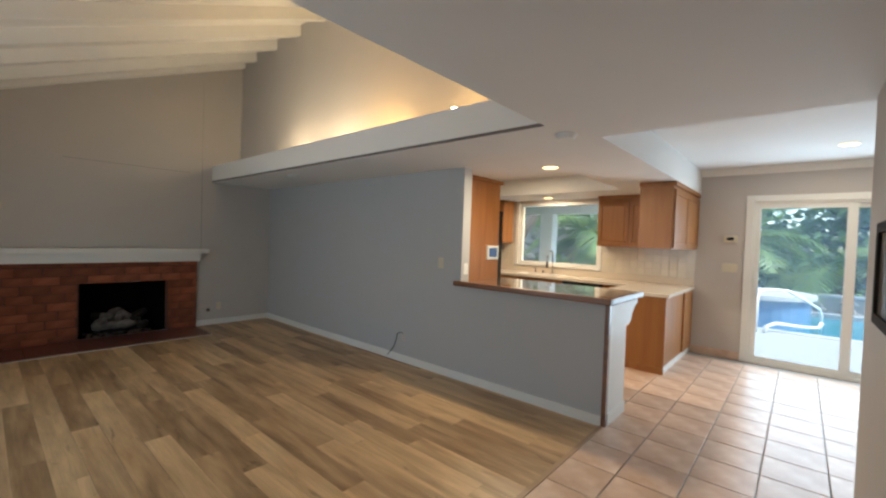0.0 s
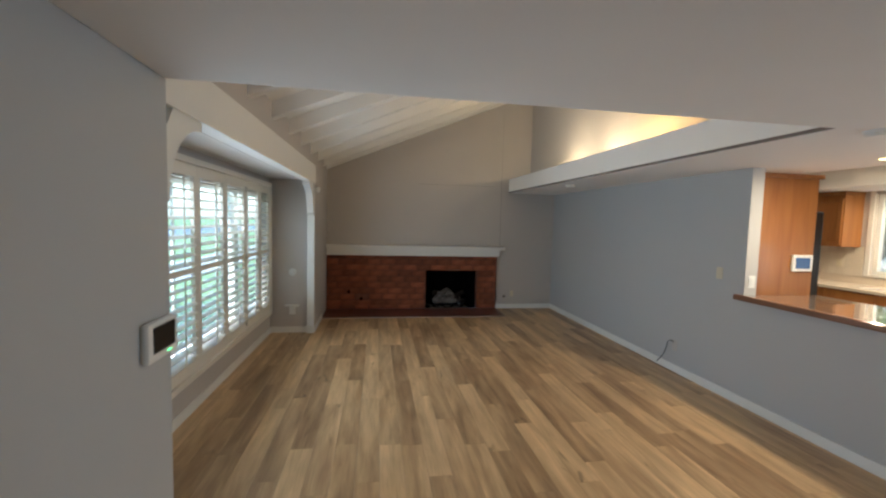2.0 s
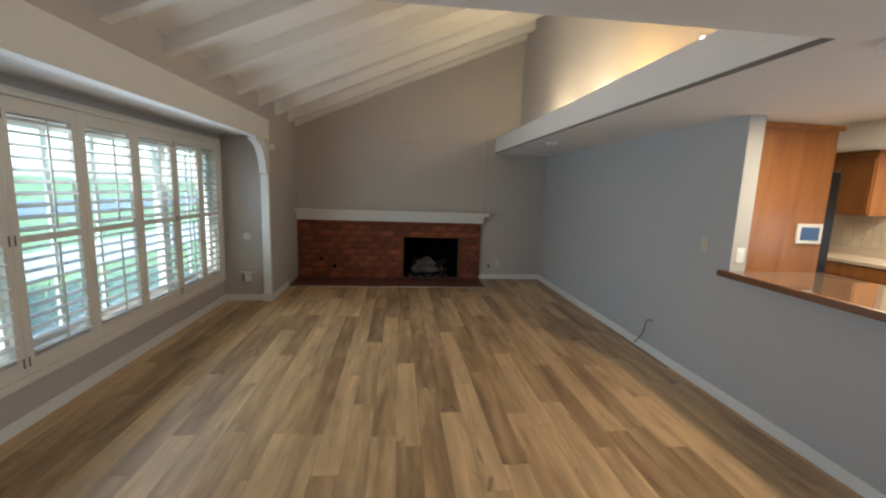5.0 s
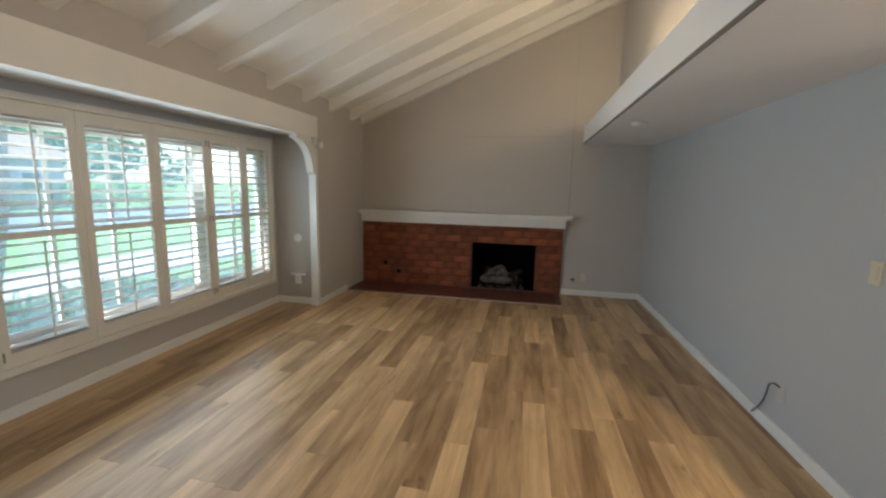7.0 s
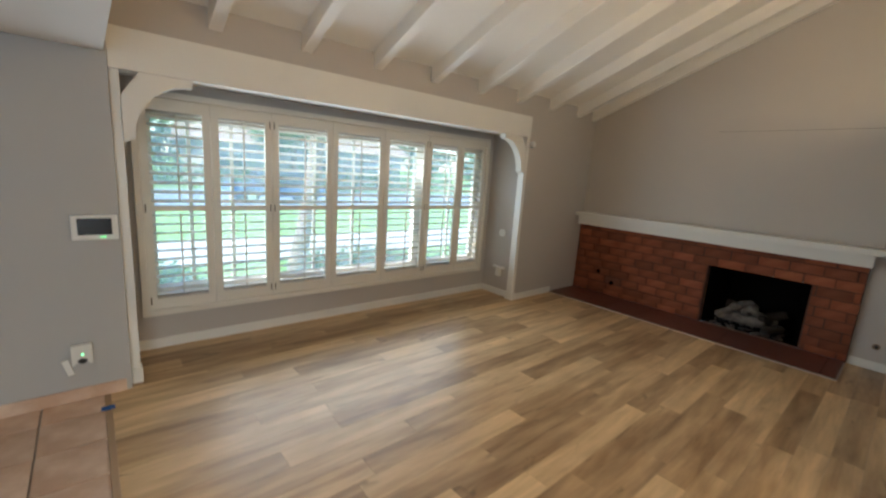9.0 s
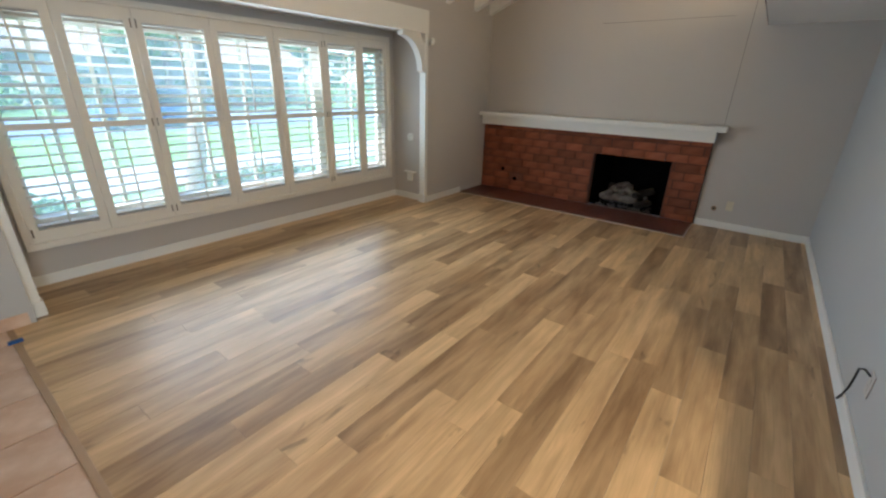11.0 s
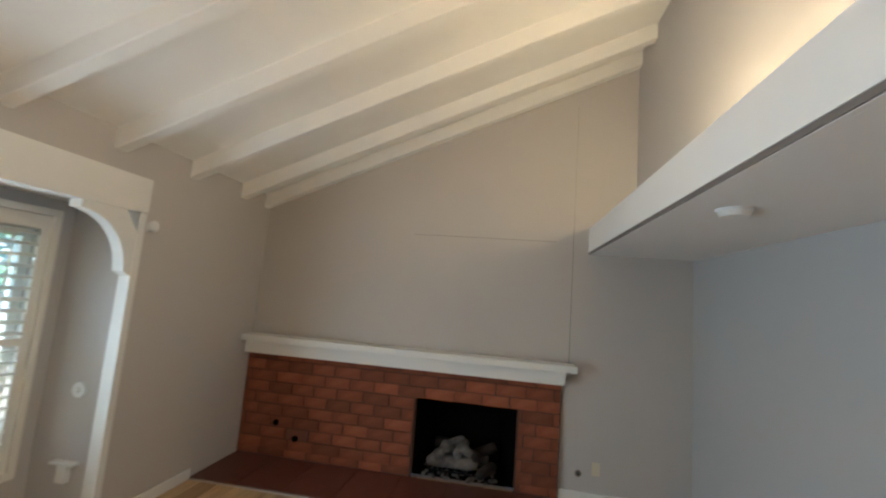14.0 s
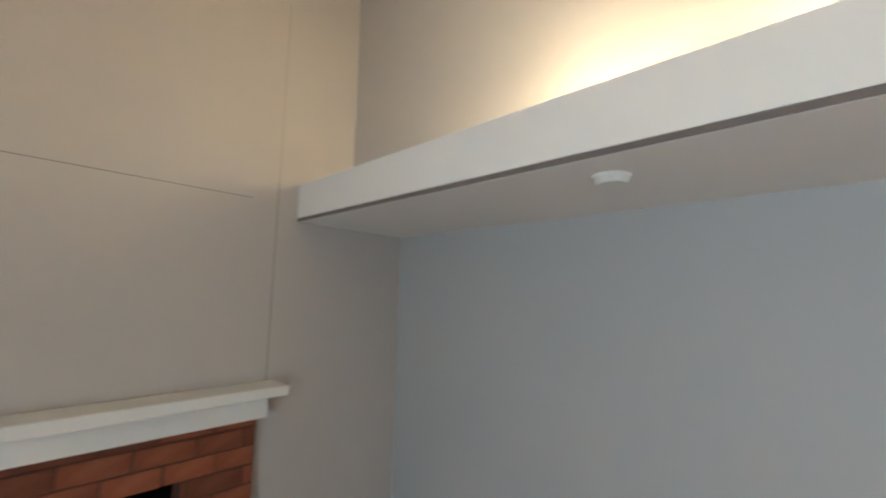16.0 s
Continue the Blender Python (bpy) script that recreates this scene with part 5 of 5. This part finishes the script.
for k in range(5):
    grass_clump((-5.3 + 0.42 * k + rngf.uniform(-0.1, 0.1), -3.1 + rngf.uniform(-0.3, 0.3), -0.26), "clump of strap-leaved plants below the window", 60 + k, h=0.5 + 0.2 * rngf.random())
leaf_cloud("shrub", LEAF, "low green shrub before the front window", "shrub", [(-4.6, -3.4, -0.05, 0.5, 0.4, 0.26), (-4.0, -3.5, -0.08, 0.5, 0.4, 0.24)], 1100, 0.09, 71)
leaf_cloud("shrub", LEAF, "low green shrub before the front window", "shrub", [(-1.6, -3.3, -0.02, 0.5, 0.4, 0.3)], 800, 0.09, 72)
leaf_cloud("tree", LEAF, "tree with a slanting mottled trunk before the front window", "tree", [(-3.9, -3.4, 4.4, 1.5, 1.3, 1.0), (-2.9, -3.6, 4.9, 1.3, 1.2, 0.9), (-4.6, -3.8, 4.8, 1.2, 1.2, 0.8)], 3000, 0.15, 73, trunk=tapered([(-3.12, -3.0, -0.26), (-3.2, -3.0, 0.2), (-3.31, -3.0, 0.7), (-3.45, -3.0, 1.5), (-3.55, -3.05, 2.4), (-3.6, -3.1, 3.6)], 0.125, 0.09))
leaf_cloud("tree", LEAF, "round green street tree across the road", "tree", [(-12, -25, 4.0, 2.4, 2.0, 1.8), (-10.5, -25.5, 3.4, 1.6, 1.5, 1.3)], 2600, 0.26, 74, trunk=tapered([(-11.6, -25, -0.26), (-11.5, -25, 1.2), (-11.6, -25, 3.2)], 0.25, 0.15))
leaf_cloud("tree", LEAF, "round green street tree across the road", "tree", [(3.0, -25, 4.0, 2.2, 2.0, 1.8), (1.4, -25.2, 3.2, 1.6, 1.5, 1.3)], 2600, 0.26, 75, trunk=tapered([(2.6, -25, -0.26), (2.6, -25, 1.2), (2.7, -25, 3.2)], 0.25, 0.15))
leaf_cloud("hedge", LEAF, "clipped hedge across the street", "hedge", [(-26 + 1.2 * k, -26.0, 0.6, 0.9, 0.7, 0.9) for k in range(34)], 5200, 0.22, 76, "stuff")

far_r = random.Random(78)
leaf_cloud("woods", LEAF, "tall leafy trees behind the houses", "woods", [(-40 + 1.4 * k, -39 + far_r.uniform(-2, 2), far_r.uniform(2.0, 8.5), 2.6, 2.0, 2.4) for k in range(46)], 16000, 0.55, 79, "stuff")


def house(x, y, w, d, h, label, door_x):
    ob = thing("house", label, "house", (x, y, -0.26), group="houses across the street")
    part("wall", box_bm((-w / 2, -d / 2, 0), (w / 2, d / 2, h)), STUCCO, ob)
    part("roof", add_prism(bmesh.new(), [(-d / 2 - 0.6, 0), (d / 2 + 0.6, 0), (d * 0.1, 1.7), (-d * 0.1, 1.7)], w + 1.2, Matrix(((0, 0, 1, -w / 2 - 0.6), (1, 0, 0, 0), (0, 1, 0, h), (0, 0, 0, 1)))), ROOF, ob)
    for k in range(3):
        wx = -w / 2 + 1.6 + k * (w - 3.2) / 2
        win = part("window", box_bm((wx - 0.8, d / 2, 1.0), (wx + 0.8, d / 2 + 0.05, 2.2)), TRIM, ob)
        part("pane", box_bm((wx - 0.72, d / 2 + 0.05, 1.08), (wx + 0.72, d / 2 + 0.06, 2.12)), DKGLASS, win)
    part("door", box_bm((door_x - 0.5, d / 2, 0.05), (door_x + 0.5, d / 2 + 0.06, 2.1)), ROOF, ob)


house(-14, -31, 15, 8, 2.9, "pale stucco house with a brown roof across the street", -2.6)
house(4, -32, 14, 8, 2.9, "pale stucco house with a brown roof across the street", 2.6)
car = thing("parked_car", "blue car parked across the street", "car", (-7.5, -16.6, -0.24))
part("body", boxes_bm([((-2.1, -0.85, 0.3), (2.1, 0.85, 0.85))], 0.16), mat("blue car paint", (0.05, 0.12, 0.30), 0.25, coat=0.6, bump=0.0), car)
part("cabin", boxes_bm([((-1.1, -0.75, 0.85), (1.0, 0.75, 1.4))], 0.22), DKGLASS, car)
for wx in (-1.3, 1.3):
    for wy in (-0.86, 0.66):
        wh = part("wheel", add_cyl(bmesh.new(), (wx, wy, 0.32), 0.32, 0.2, "y", 24), DARK, car)
        part("rim", add_cyl(bmesh.new(), (wx, wy + (0.19 if wy > 0 else -0.01), 0.32), 0.18, 0.02, "y", 16), STEEL, wh)

# ---- floors, pieces ----
planks = thing("floor_planks", "oak-look vinyl plank floor laid lengthwise", "floor", kind="structure")
PW, PL = 0.157, 1.22
plank_rng = random.Random(7)
full = {}


def plank_mesh(length):
    key = round(length, 2)
    if key not in full:
        bm = bmesh.new()
        add_box(bm, (0.0006, 0.0006, -0.012), (key - 0.0006, PW - 0.0006, 0.0))
        full[key] = mesh_of("plank", bm, PLANK)
    return full[key]


row = 0
y = 0.474 - PW * 11
while y < GREY:
    x = -0.97 + plank_rng.random() * PL * 0.95
    west = BACK
    while x > west:
        right = min(x, -0.976)
        left = max(x - PL, west)
        if y + PW * 0.5 < FRONT:
            right, left = min(right, BAY_L - 0.002), max(left, BAY_R)
        if right - left > 0.05 and y + PW > WIN - 0.06:
            piece("plank", plank_mesh(right - left), planks, (left, y, 0.0))
        x -= PL
    y += PW
tiles = thing("floor_tiles", "glazed terracotta floor tiles with grey grout", "floor", kind="structure")
TP = 0.342
tile_me = mesh_of("tile", add_box(bmesh.new(), (0.004, 0.004, -0.012), (TP - 0.004, TP - 0.004, 0.0), 0.003), TILE)
half_me = mesh_of("tile", add_box(bmesh.new(), (0.004, 0.004, -0.012), (TP - 0.037, TP - 0.004, 0.0), 0.003), TILE)
for i in range(-3, 9):
    for j in range(-12, 11):
        x, y = -0.645 + i * TP, 3.375 + j * TP
        if x + TP < -0.9 and y < 4.2 or x > EAST - 0.3 or y + TP > YARD + 0.1:
            continue
        if x < -0.98 and y < GREY:
            piece("tile", half_me, tiles, (-0.956, y, 0.0))
            continue
        piece("tile", tile_me, tiles, (x, y, 0.0))
